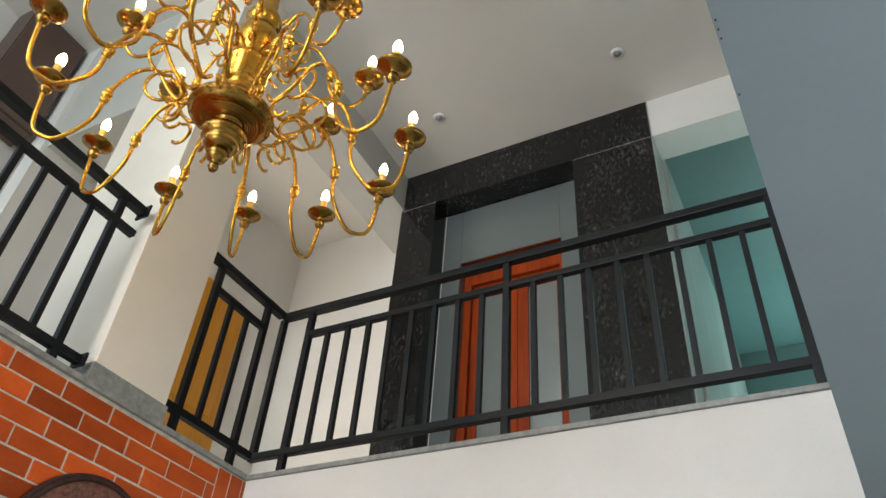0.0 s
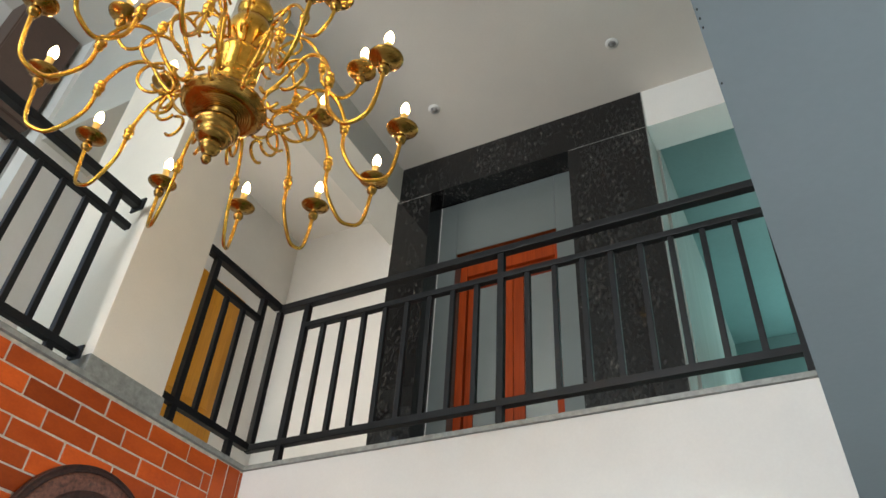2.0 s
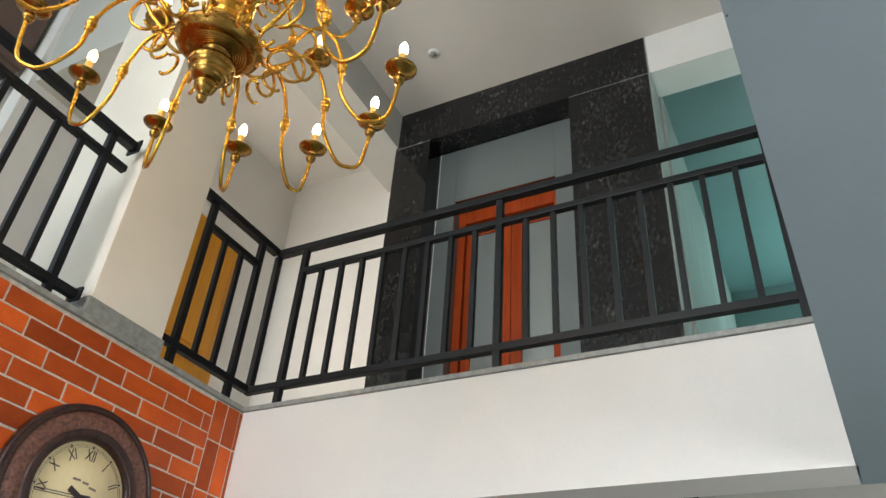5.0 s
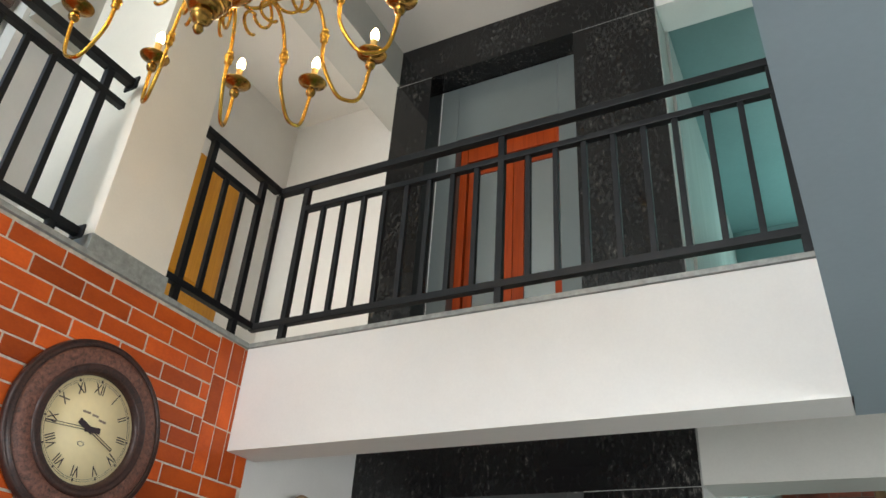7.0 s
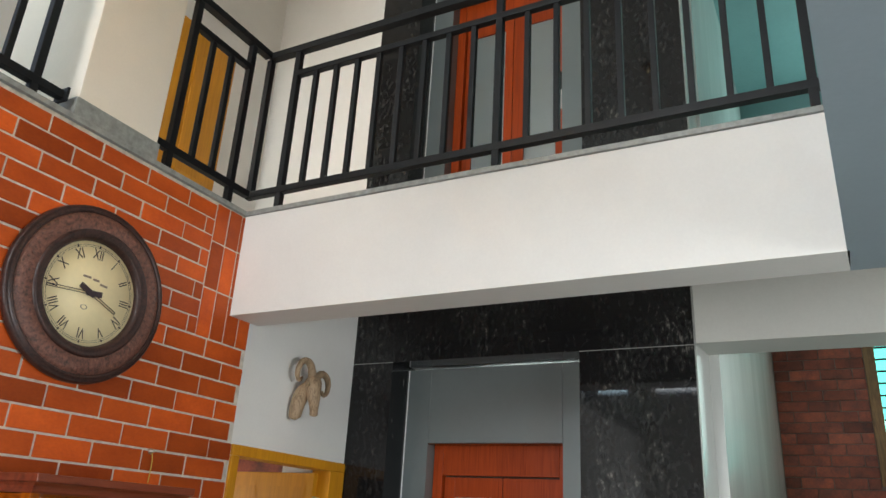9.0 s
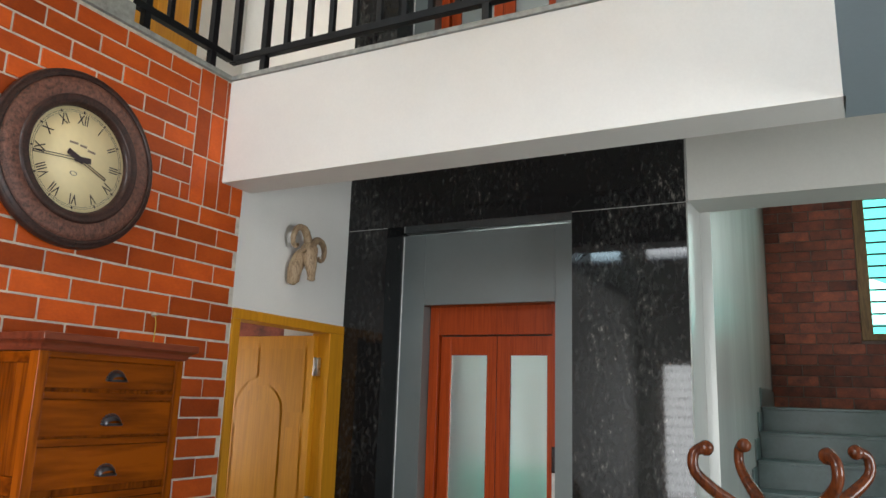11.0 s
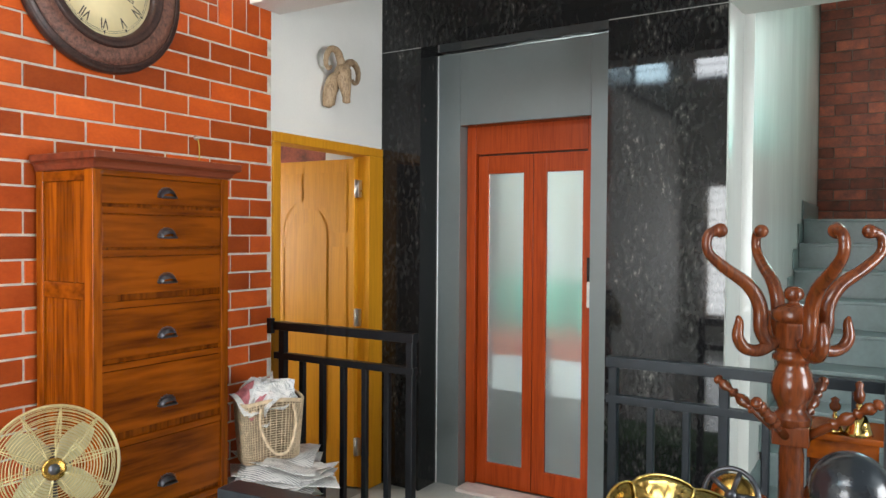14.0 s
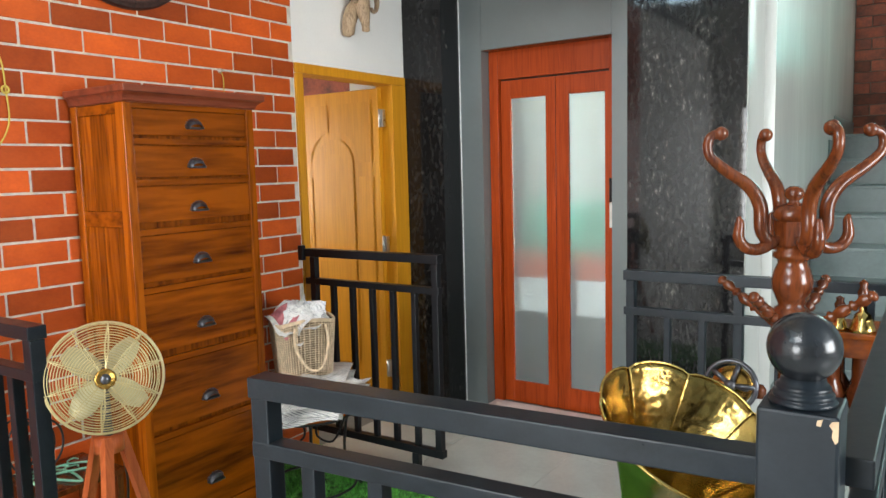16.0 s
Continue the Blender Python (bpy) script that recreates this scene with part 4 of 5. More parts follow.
rb = tube(smooth_path(lean([(0.02, 0.075, 0.075), (0.02, 0.03, 0.1), (0.035, -0.05, 0.125), (0.045, -0.11, 0.125), (0.045, -0.135, 0.12)]), 5),
          [0.026, 0.038, 0.045, 0.048, 0.049, 0.048, 0.045, 0.042, 0.039, 0.036, 0.033, 0.03, 0.027, 0.025, 0.023, 0.022, 0.022, 0.023, 0.022, 0.018, 0.01], 14)
tube(smooth_path(lean([(0.0, 0.05, 0.05), (-0.05, 0.0, 0.045), (-0.085, -0.07, 0.045), (-0.095, -0.13, 0.04), (-0.09, -0.155, 0.035)]), 5),
     [0.03 + 0.013 * min(1, i / 5) - 0.0011 * max(0, i - 8) - 0.009 * (i > 17) - 0.008 * (i > 18) for i in range(21)], 14, bm=rb)
for horn_pts in ([(0.01, 0.06, 0.08), (0.0, 0.12, 0.08), (-0.035, 0.165, 0.08), (-0.09, 0.165, 0.075), (-0.125, 0.12, 0.07), (-0.125, 0.075, 0.065), (-0.1, 0.055, 0.065), (-0.082, 0.075, 0.065)],
                 [(0.035, 0.06, 0.08), (0.06, 0.1, 0.08), (0.1, 0.125, 0.08), (0.15, 0.11, 0.08), (0.172, 0.065, 0.08), (0.16, 0.02, 0.08), (0.13, 0.005, 0.08), (0.112, 0.025, 0.08)]):
    hp = smooth_path(lean(horn_pts), 5)
    tube(hp, [0.026 - 0.0005 * i - 0.0012 * (i % 3 == 0) for i in range(len(hp))], 12, bm=rb)
tube(lean([(0.0, 0.04, 0.09), (-0.035, 0.035, 0.1), (-0.06, 0.02, 0.1)]), [0.012, 0.016, 0.004], 8, bm=rb)
tube(lean([(0.05, 0.04, 0.09), (0.08, 0.03, 0.09), (0.1, 0.01, 0.08)]), [0.012, 0.016, 0.004], 8, bm=rb)
rb.transform(RM)
ram = new("carved_ram_head", mesh_of("carved_ram_head", rb, HORNWOOD))
tagged(ram, "carved pale wooden ram's head with curled horns on the white wall", "wall sculpture")

# ---- chandelier ----
CX, CY, CZ = -1.214, 1.257, 3.165
cd = thing("chandelier", "two-tier brass chandelier with lit candle bulbs, hanging in the void", "chandelier", (CX, CY, CZ))
cd.matrix_world = Matrix.Translation((CX, CY, CZ)) @ Vector((0, 0, 1)).rotation_difference(Vector((0.058, -0.062, 1))).to_matrix().to_4x4()
HANG = cd.matrix_world @ Vector((0, 0, 1.075))
L = Matrix.Translation((0, 0, -3.245))
BODY = Matrix.Translation((0, 0, 0.019)) @ Matrix.Diagonal((1.16, 1.16, 1.2, 1))
part("finial", lathe([(0, 0), (0.008, 0.003), (0.013, 0.013), (0.012, 0.02), (0.007, 0.026), (0.014, 0.03), (0.024, 0.04), (0.0285, 0.052), (0.027, 0.058), (0.021, 0.063)], 32, BODY), BRONZE, cd)
part("lower_cup", lathe([(0.021, 0.063), (0.031, 0.066), (0.04, 0.074), (0.045, 0.085), (0.044, 0.09), (0.048, 0.093), (0.055, 0.1), (0.0585, 0.112), (0.057, 0.121), (0.05, 0.125), (0.042, 0.127), (0.038, 0.135)], 40, BODY), BRONZE, cd)
bowl = [(0.047, 0.138), (0.047, 0.164)]
for i in range(6):
    r = 0.053 + 0.0078 * i
    bowl += [(r, 0.164 + 0.0012 * i), (r + 0.002, 0.1615 + 0.0012 * i), (r + 0.005, 0.1615 + 0.0012 * i), (r + 0.0065, 0.166 + 0.0012 * i)]
bowl += [(0.103, 0.171), (0.122, 0.174), (0.134, 0.181), (0.138, 0.188), (0.146, 0.191), (0.149, 0.199), (0.147, 0.208), (0.138, 0.214), (0.11, 0.217), (0.085, 0.222), (0.0625, 0.24), (0.0625, 0.262)]
part("bowl", lathe(bowl, 56, Matrix.Translation((0, 0, 0.04)) @ Matrix.Diagonal((0.86, 0.86, 1, 1))), BRONZE, cd, "dark bronze bowl with turned rings")
stem = [(0.05, 0.228), (0.058, 0.234), (0.061, 0.246), (0.055, 0.256), (0.047, 0.262), (0.047, 0.3), (0.05, 0.306), (0.06, 0.312), (0.064, 0.322), (0.064, 0.39), (0.068, 0.396), (0.07, 0.406),
        (0.066, 0.416), (0.046, 0.43), (0.04, 0.45), (0.052, 0.475), (0.062, 0.51), (0.062, 0.545), (0.05, 0.575), (0.038, 0.59), (0.05, 0.605), (0.056, 0.625), (0.05, 0.645),
        (0.03, 0.68), (0.024, 0.76), (0.034, 0.79), (0.036, 0.82), (0.018, 0.85), (0.012, 0.9), (0.012, 1.075), (0, 1.075)]
part("stem", lathe(stem, 40, Matrix.Translation((0, 0, 0.046)) @ Matrix.Diagonal((1.08, 1.08, 1, 1))), BRASS, cd)
for i in range(46):
    z = HANG.z + i * 0.04
    part("chain_link", torus(0.016, 0.003, Matrix.Translation((HANG.x, HANG.y, z)) @ Matrix.Rotation(math.pi / 2 * (i % 2), 4, "Z") @ Matrix.Rotation(math.pi / 2, 4, "X") @ Matrix.Diagonal((0.75, 1.5, 1, 1)), 14, 6), BRASS, cd, world=True)
part("ceiling_rose", lathe([(0, 6.1), (0.02, 6.1), (0.05, 6.12), (0.07, 6.145), (0.07, 6.154), (0, 6.154)], 28, Matrix.Translation((HANG.x, HANG.y, 0))), BRASS, cd, world=True)


def arm_meshes(R, zc, zs, low, r0, s):
    """The meshes of one arm, in the plane of x and z: the S-shaped tube, its scrolls and knuckle, the pan, the candle and the bulb."""
    pts = smooth_path([(r0, 0, zs), (r0 + 0.03, 0, zs - 0.03), (r0 + 0.085 * s, 0, zs + 0.015), (r0 + 0.14 * s, 0, zs + 0.085 * s), (r0 + 0.2 * s, 0, zs + 0.06 * s), (R - 0.175 * s, 0, zc + 0.0),
                       (R - 0.162 * s, 0, (zc + low) / 2 - 0.01), (R - 0.105 * s, 0, low + 0.008), (R - 0.06 * s, 0, low), (R - 0.018 * s, 0, low + 0.035), (R, 0, zc - 0.05), (R, 0, zc - 0.02)], 6)
    a = tube(pts, 0.0064 * (0.6 + 0.4 * s), 10)
    sc = []
    for i in range(20):
        t = i / 19
        ang = 2.6 - 5.2 * t
        rr = (0.062 - 0.028 * t) * s
        sc.append((r0 + 0.105 * s + rr * math.cos(ang), 0.004, zs + 0.02 * s - 0.045 * s * t + rr * math.sin(ang) + 0.02))
    tube(sc, 0.0054 * (0.6 + 0.4 * s), 8, bm=a)
    sc = []
    for i in range(14):
        t = i / 13
        ang = 1.5 + 4.0 * t
        rr = (0.05 - 0.026 * t) * s
        sc.append((r0 + 0.07 * s + rr * math.cos(ang), -0.004, zs - 0.075 * s + rr * math.sin(ang)))
    tube(sc, 0.0052 * (0.6 + 0.4 * s), 8, bm=a)
    kd = (pts[33] - pts[31]).normalized()
    km = Matrix.Translation(pts[31]) @ kd.to_track_quat("Z", "Y").to_matrix().to_4x4()
    k = lathe([(0.008, -0.026), (0.012, -0.022), (0.012, -0.018), (0.009, -0.014), (0.015, -0.006), (0.016, 0), (0.014, 0.008), (0.009, 0.014), (0.013, 0.018), (0.013, 0.023), (0.008, 0.028)], 14, km)
    T = Matrix.Translation((R, 0, zc))
    pan = lathe([(0.007, -0.05), (0.014, -0.044), (0.0175, -0.032), (0.0145, -0.019), (0.008, -0.013), (0.013, -0.007), (0.03, -0.001), (0.043, 0.005), (0.0485, 0.0095), (0.0495, 0.012), (0.047, 0.0115), (0.03, 0.003), (0.014, 0.0005), (0.014, 0.004)], 28, T)
    can = lathe([(0.015, 0.003), (0.014, 0.008), (0.0115, 0.01), (0.0115, 0.07), (0, 0.07)], 16, T)
    bulb = lathe([(0.008, 0.07), (0.0115, 0.077), (0.0138, 0.088), (0.0132, 0.098), (0.0095, 0.11), (0.0045, 0.119), (0, 0.122)], 16, T)
    for b in (a, k, pan, can, bulb):
        b.transform(L)
    return (mesh_of("arm", a, BRASS), mesh_of("knuckle", k, BRASS), mesh_of("drip_pan", pan, BRONZE), mesh_of("candle_tube", can, TUBELIT), mesh_of("bulb", bulb, BULB))


for count, phase, meshes in ((12, 5.6, arm_meshes(0.534, 3.5, 3.53, 3.295, 0.118, 1.0)), (8, -3.8, arm_meshes(0.375, 3.759, 3.79, 3.63, 0.06, 0.72))):
    for i in range(count):
        arm = place("arm", meshes[0], cd, Matrix.Rotation(radians(phase + 360 / count * i), 4, "Z"))
        for name, me in zip(("knuckle", "drip_pan", "candle_tube", "bulb"), meshes[1:]):
            place(name, me, arm, label="lit candle bulb" if name == "bulb" else "")

# ---- coat stand ----
cs = thing("coat_stand", "polished rosewood coat stand with curved arms and turned pegs", "coat stand", (0.003, 2.3, 0))
K = Matrix.Translation((0, 0, 0.209)) @ Matrix.Diagonal((0.87, 0.87, 0.87, 1))
part("pole", lathe([(0, 0.08), (0.032, 0.08), (0.032, 0.9), (0.026, 0.95), (0.03, 0.97), (0.045, 0.975), (0.05, 0.985), (0.05, 1.0)], 28, K), ROSE, cs)
blk = cube(-0.046, 0.046, -0.046, 0.046, 0.93, 0.985, 0.006)
blk.transform(K)
part("lower_block", blk, ROSE, cs)
part("vase", lathe([(0.05, 1.0), (0.044, 1.012), (0.034, 1.02), (0.042, 1.04), (0.052, 1.065), (0.054, 1.09), (0.047, 1.12), (0.038, 1.14), (0.04, 1.15), (0.052, 1.155), (0.052, 1.168), (0.043, 1.175), (0.043, 1.185), (0.05, 1.19)], 32, K), ROSE, cs)
blk = lathe([(0, 1.18), (0.045, 1.181), (0.047, 1.186), (0.047, 1.25), (0.045, 1.256), (0, 1.257)], 8, Matrix.Rotation(radians(-14), 4, "Z"))
for f in blk.faces:
    f.smooth = False
blk.transform(K)
part("upper_block", blk, ROSE, cs)
part("finial", lathe([(0.04, 1.25), (0.042, 1.257), (0.053, 1.262), (0.057, 1.273), (0.054, 1.286), (0.044, 1.296), (0.03, 1.302), (0.015, 1.307), (0.013, 1.313), (0.023, 1.32), (0.0265, 1.332), (0.022, 1.345), (0.012, 1.352), (0, 1.353)], 28, K), ROSE, cs)
armb = tube(smooth_path([(0.03, 0, 1.21), (0.065, 0, 1.2), (0.088, 0, 1.235), (0.092, 0, 1.3), (0.124, 0, 1.355), (0.19, 0, 1.402), (0.234, 0, 1.445), (0.233, 0, 1.489), (0.202, 0, 1.502)], 5),
            [0.0135 + 0.006 * math.sin(math.pi * min(1, i / 30)) for i in range(36)] + [0.0135, 0.0145, 0.016, 0.017, 0.016], 12)
bmesh.ops.create_icosphere(armb, subdivisions=3, radius=0.02, matrix=Matrix.Translation((0.202, 0, 1.501)))
tube(smooth_path([(0.05, 0, 1.205), (0.09, 0, 1.18), (0.13, 0, 1.185), (0.15, 0, 1.215), (0.147, 0, 1.255), (0.152, 0, 1.272)], 5),
     [0.018, 0.018, 0.0178, 0.0176, 0.0174, 0.0172, 0.017, 0.0168, 0.0165, 0.0165, 0.0165, 0.0165, 0.0165, 0.0163, 0.016, 0.016, 0.0155, 0.015, 0.014, 0.013, 0.012, 0.011, 0.009, 0.007, 0.006, 0.004], 10, bm=armb)
for f in armb.faces:
    f.smooth = True
armb.transform(K)
arm_me = mesh_of("arm", armb, ROSE)
for a in (32, 122, 212, 302):
    place("arm", arm_me, cs, Matrix.Rotation(radians(a), 4, "Z"))
pegp = [(0, 0), (0.012, 0), (0.011, 0.06), (0.009, 0.07), (0.016, 0.076), (0.016, 0.08), (0.009, 0.086), (0.012, 0.094), (0.0175, 0.108), (0.016, 0.12), (0.009, 0.131), (0.008, 0.135), (0.0145, 0.14), (0.0145, 0.145), (0.008, 0.151), (0.01, 0.158), (0.0165, 0.171), (0.013, 0.184), (0.008, 0.189), (0.0145, 0.193), (0.0145, 0.2), (0.01, 0.206), (0, 0.207)]
peg_me = mesh_of("peg", lathe(pegp, 18), ROSE)
for a in (-17, 73, 163, 253):
    place("peg", peg_me, cs, Matrix.Rotation(radians(a), 4, "Z") @ pose(0.036, 0, 1.041, 0, 56, 0) @ Matrix.Diagonal((0.897, 0.897, 0.897, 1)))
for a in (32, 122, 212, 302):
    part("foot", tube([Matrix.Rotation(radians(a), 4, "Z") @ Vector(p) for p in smooth_path([(0.02, 0, 0.34), (0.06, 0, 0.36), (0.12, 0, 0.25), (0.2, 0, 0.06), (0.26, 0, 0.022)], 5)], 0.021, 10), ROSE, cs)

# ---- gramophone horn on a cabinet ----
gp = thing("gramophone", "gramophone with an embossed brass flower horn", "gramophone", (-0.05, 1.9, 0))
HM = Matrix.Translation((-0.06, 1.70, 0.965)) @ (Vector((0.45, -0.18, 0.87)).normalized().to_track_quat("Z", "Y").to_matrix().to_4x4()) @ Matrix.Diagonal((0.92, 0.92, 0.92, 1))
hb = bmesh.new()
NU, NV = 80, 22
rows = []
for j in range(NV + 1):
    t = j / NV
    R = 0.02 + 0.18 * t ** 1.35
    z = -0.36 + 0.36 * t - 0.012 * max(0, t - 0.8) / 0.2
    row = []
    for i in range(NU):
        a = 2 * math.pi * i / NU
        lob = abs(math.sin(4 * a))
        k = 1 + 0.035 * t * (lob ** 0.6 - 0.6)
        row.append(hb.verts.new(HM @ Vector((R * k * math.cos(a), R * k * math.sin(a), z + 0.01 * t ** 4 * (lob ** 0.5 - 0.5)))))
    rows.append(row)
for a, b in zip(rows, rows[1:]):
    for i in range(NU):
        hb.faces.new((a[i], a[(i + 1) % NU], b[(i + 1) % NU], b[i]))
horn_rows = [[v.co.copy() for v in row] for row in rows]
bmesh.ops.solidify(hb, geom=hb.faces[:], thickness=0.002)
for f in hb.faces:
    f.smooth = True
horn_rim = [v.co.copy() for v in rows[-1]]
horn = part("horn", hb, GOLD, gp, "embossed brass petals", world=True)
# outer shell of the horn in a dark green metal
ob = bmesh.new()
shell = [[ob.verts.new(v + (v - HM @ Vector((0, 0, -0.2))).normalized() * 0.003 + HM.to_3x3() @ Vector((0, 0, -0.004))) for v in row] for row in horn_rows]
for a, b in zip(shell, shell[1:]):
    for i in range(NU):
        f = ob.faces.new((a[i], a[(i + 1) % NU], b[(i + 1) % NU], b[i]))
        f.smooth = True
part("horn_back", ob, HORNGREEN, horn, "dark green outside of the horn", world=True)
for i in range(8):
    a = 2 * math.pi * (i + 0.0) / 8
    pts = []
    for j in range(6, NV + 1):
        t = j / NV
        R = 0.02 + 0.18 * t ** 1.35
        pts.append(HM @ Vector((R * 0.974 * math.cos(a), R * 0.974 * math.sin(a), -0.36 + 0.36 * t - 0.012 * max(0, t - 0.8) / 0.2 - 0.001 * t)))
    part("rib", tube(pts, 0.0028, 6), GOLD, horn, world=True)
part("rim_bead", tube(horn_rim, 0.003, 6, True), GOLD, horn, world=True)
part("elbow", tube(smooth_path([HM @ Vector((0, 0, -0.355)), HM @ Vector((0, 0, -0.42)), (-0.01, 2.04, 0.63), (-0.02, 2.02, 0.57), (-0.03, 1.95, 0.53)], 5), 0.02, 12), GOLD, gp, world=True)
part("case", cube(-0.21, 0.13, 1.76, 2.08, 0.38, 0.52, 0.008), ROSE, gp, world=True)
part("cabinet", cube(-0.19, 0.11, 1.78, 2.06, 0.0, 0.378, 0.006), TEAK, gp, world=True)
# small flywheel behind the horn
fw = thing("flywheel", "dark iron spoked flywheel of an old machine", "machine", (-0.11, 2.19, 0))
WM = Matrix.Translation((-0.105, 2.158, 0.917)) @ Matrix.Rotation(radians(75), 4, "X")
part("wheel", torus(0.058, 0.006, WM, 36, 8), DARKMETAL, fw, world=True)
for i in range(5):
    a = 2 * math.pi * i / 5
    part("spoke", tube([WM @ Vector((0, 0, 0)), WM @ Vector((0.058 * math.cos(a), 0.058 * math.sin(a), 0))], 0.006, 8), DARKMETAL, fw, world=True)
part("hub", lathe([(0, -0.012), (0.012, -0.012), (0.012, 0.012), (0, 0.012)], 16, WM), DARKMETAL, fw, world=True)
part("face_plate", lathe([(0, -0.016), (0.046, -0.016), (0.048, -0.02), (0, -0.02)], 28, WM), BRONZE, fw, "worn bronze plate behind the spokes", world=True)
part("crank_knob", lathe([(0, -0.02), (0.009, -0.018), (0.015, -0.006), (0.0155, 0.004), (0.009, 0.014), (0, 0.017)], 18, Matrix.Translation((-0.045, 2.185, 0.905))), ROSE, fw, "turned wooden knob", world=True)
part("crank_rod", tube([(-0.045, 2.185, 0.895), WM @ Vector((0, 0, 0))], 0.004, 8), DARKMETAL, fw, world=True)
part("stand", lathe([(0, 0), (0.07, 0), (0.07, 0.02), (0.016, 0.05), (0.014, 0.88), (0, 0.88)], 16, Matrix.Translation((-0.11, 2.19, 0))), DARKMETAL, fw, world=True)

# ---- wooden stand with brass bells ----
tb = thing("bell_stand", "small teak table with turned legs before the stair railing", "table", (0.118, 2.732, 0))
part("top", cube(-0.012, 0.197, 2.627, 2.837, 0.953, 0.971, 0.004), TEAK, tb, world=True)
part("apron", cube(0.007, 0.178, 2.646, 2.818, 0.896, 0.952, 0.003), TEAK, tb, world=True)
legp = [(0, 0), (0.02, 0), (0.024, 0.05), (0.018, 0.1), (0.022, 0.4), (0.034, 0.55), (0.04, 0.66), (0.03, 0.72), (0.045, 0.76), (0.05, 0.79), (0.035, 0.82), (0.035, 0.839), (0.035, 0.895)]
for x, y in ((0.045, 2.684), (0.14, 2.684), (0.045, 2.78), (0.14, 2.78)):
    part("leg", lathe(legp, 18, Matrix.Translation((x, y, 0))), ROSE, tb, world=True)
bellp = [(0.03, 0), (0.033, 0.002), (0.028, 0.012), (0.023, 0.03), (0.018, 0.045), (0.008, 0.053), (0.01, 0.06), (0.006, 0.066), (0.008, 0.074), (0, 0.082)]
for x, y, k in ((0.073, 2.665, 0.72), (0.13, 2.658, 1.1)):
    b = thing("brass_bell", "small brass bell on the teak table", "bell", (x, y, 0.9715), group="bells on the table")
    part("bell", lathe([(r * k, z * k) for r, z in bellp], 22), GOLD, b)
    part("grip", lathe([(0.006, 0.078 * k), (0.013, 0.085 * k), (0.015, 0.1 * k), (0.009, 0.115 * k), (0.012, 0.125 * k), (0, 0.135 * k)], 14), ROSE, b)

# ---- fan ----
FX, FY, FZ = -1.766, 1.577, 0.853
fn = thing("fan", "pale gold tripod fan with a wire cage, before the chest", "fan", (FX, FY, 0))
FM = Matrix.Translation((FX, FY, FZ)) @ (Vector((0.87, -0.49, 0.16)).normalized().to_track_quat("Z", "Y").to_matrix().to_4x4()) @ Matrix.Diagonal((0.81, 0.81, 0.81, 1))
part("cage_rim", torus(0.205, 0.004, FM, 60, 8), FANMETAL, fn, world=True)
cage = lambda R, s: s * 0.06 * math.sqrt(max(0.0, 1 - (R / 0.206) ** 2)) ** 0.8
for i in range(17):
    R = 0.045 + i * 0.0096
    part("cage_ring", torus(R, 0.0013, FM @ Matrix.Translation((0, 0, cage(R, 1))), 48, 5), FANMETAL, fn, world=True)
for i in range(5):
    R = 0.07 + i * 0.03
    part("cage_ring", torus(R, 0.0013, FM @ Matrix.Translation((0, 0, cage(R, -1))), 48, 5), FANMETAL, fn, world=True)
for s in (1, -1):
    for i in range(10):
        a = 2 * math.pi * (i + 0.3) / 10
        for da in (-0.06, 0.06):
            pts = [FM @ Vector((R * math.cos(a + da * (1 - abs(R - 0.1) / 0.1)), R * math.sin(a + da * (1 - abs(R - 0.1) / 0.1)), cage(R, s) + s * 0.003)) for R in [0.03 + 0.175 * k / 10 for k in range(11)]]
            part("cage_spoke", tube(pts, 0.0014, 5), FANMETAL, fn, world=True)
part("badge", lathe([(0, 0.066), (0.03, 0.066), (0.037, 0.063), (0.038, 0.058), (0, 0.056)], 32, FM), BRONZE, fn, world=True)
part("badge_mark", lathe([(0, 0.0675), (0.019, 0.0672), (0.019, 0.066)], 9, FM), DARKMETAL, fn, "dark emblem", world=True)
for i in range(4):
    a = 0.85 + i * math.pi / 2
    bm = bmesh.new()
    g = []
    for u in range(9):
        r = 0.03 + 0.14 * u / 8
        wd = 0.014 + 0.032 * math.sin(math.pi * min(1, 0.15 + 0.75 * u / 8))
        g.append([bm.verts.new((r * math.cos(a) - w * wd * math.sin(a), r * math.sin(a) + w * wd * math.cos(a), 0.018 * w)) for w in (-1, -0.33, 0.33, 1)])
    for p, q in zip(g, g[1:]):
        for k in range(3):
            bm.faces.new((p[k], p[k + 1], q[k + 1], q[k]))
    bmesh.ops.solidify(bm, geom=bm.faces[:], thickness=0.0015)
    bm.transform(FM)
    for f in bm.faces:
        f.smooth = True
    part("blade", bm, FANBLADE, fn, "cream metal blade", world=True)
part("motor", lathe([(0, -0.17), (0.04, -0.165), (0.06, -0.14), (0.062, -0.07), (0.05, -0.04), (0.02, -0.02), (0.015, 0.02), (0, 0.02)], 24, FM), DARKMETAL, fn, world=True)
head = Vector((FX - 0.085, FY + 0.047, 0.725))
part("yoke", tube([head + Vector((0, 0, -0.09)), head, head + Vector((0, 0, 0.08))], 0.014, 10), DARKMETAL, fn, world=True)
part("hub", lathe([(0, 0), (0.045, 0), (0.045, 0.05), (0, 0.05)], 20, Matrix.Translation(head + Vector((0, 0, -0.13)))), ORANGEWOOD, fn, world=True)
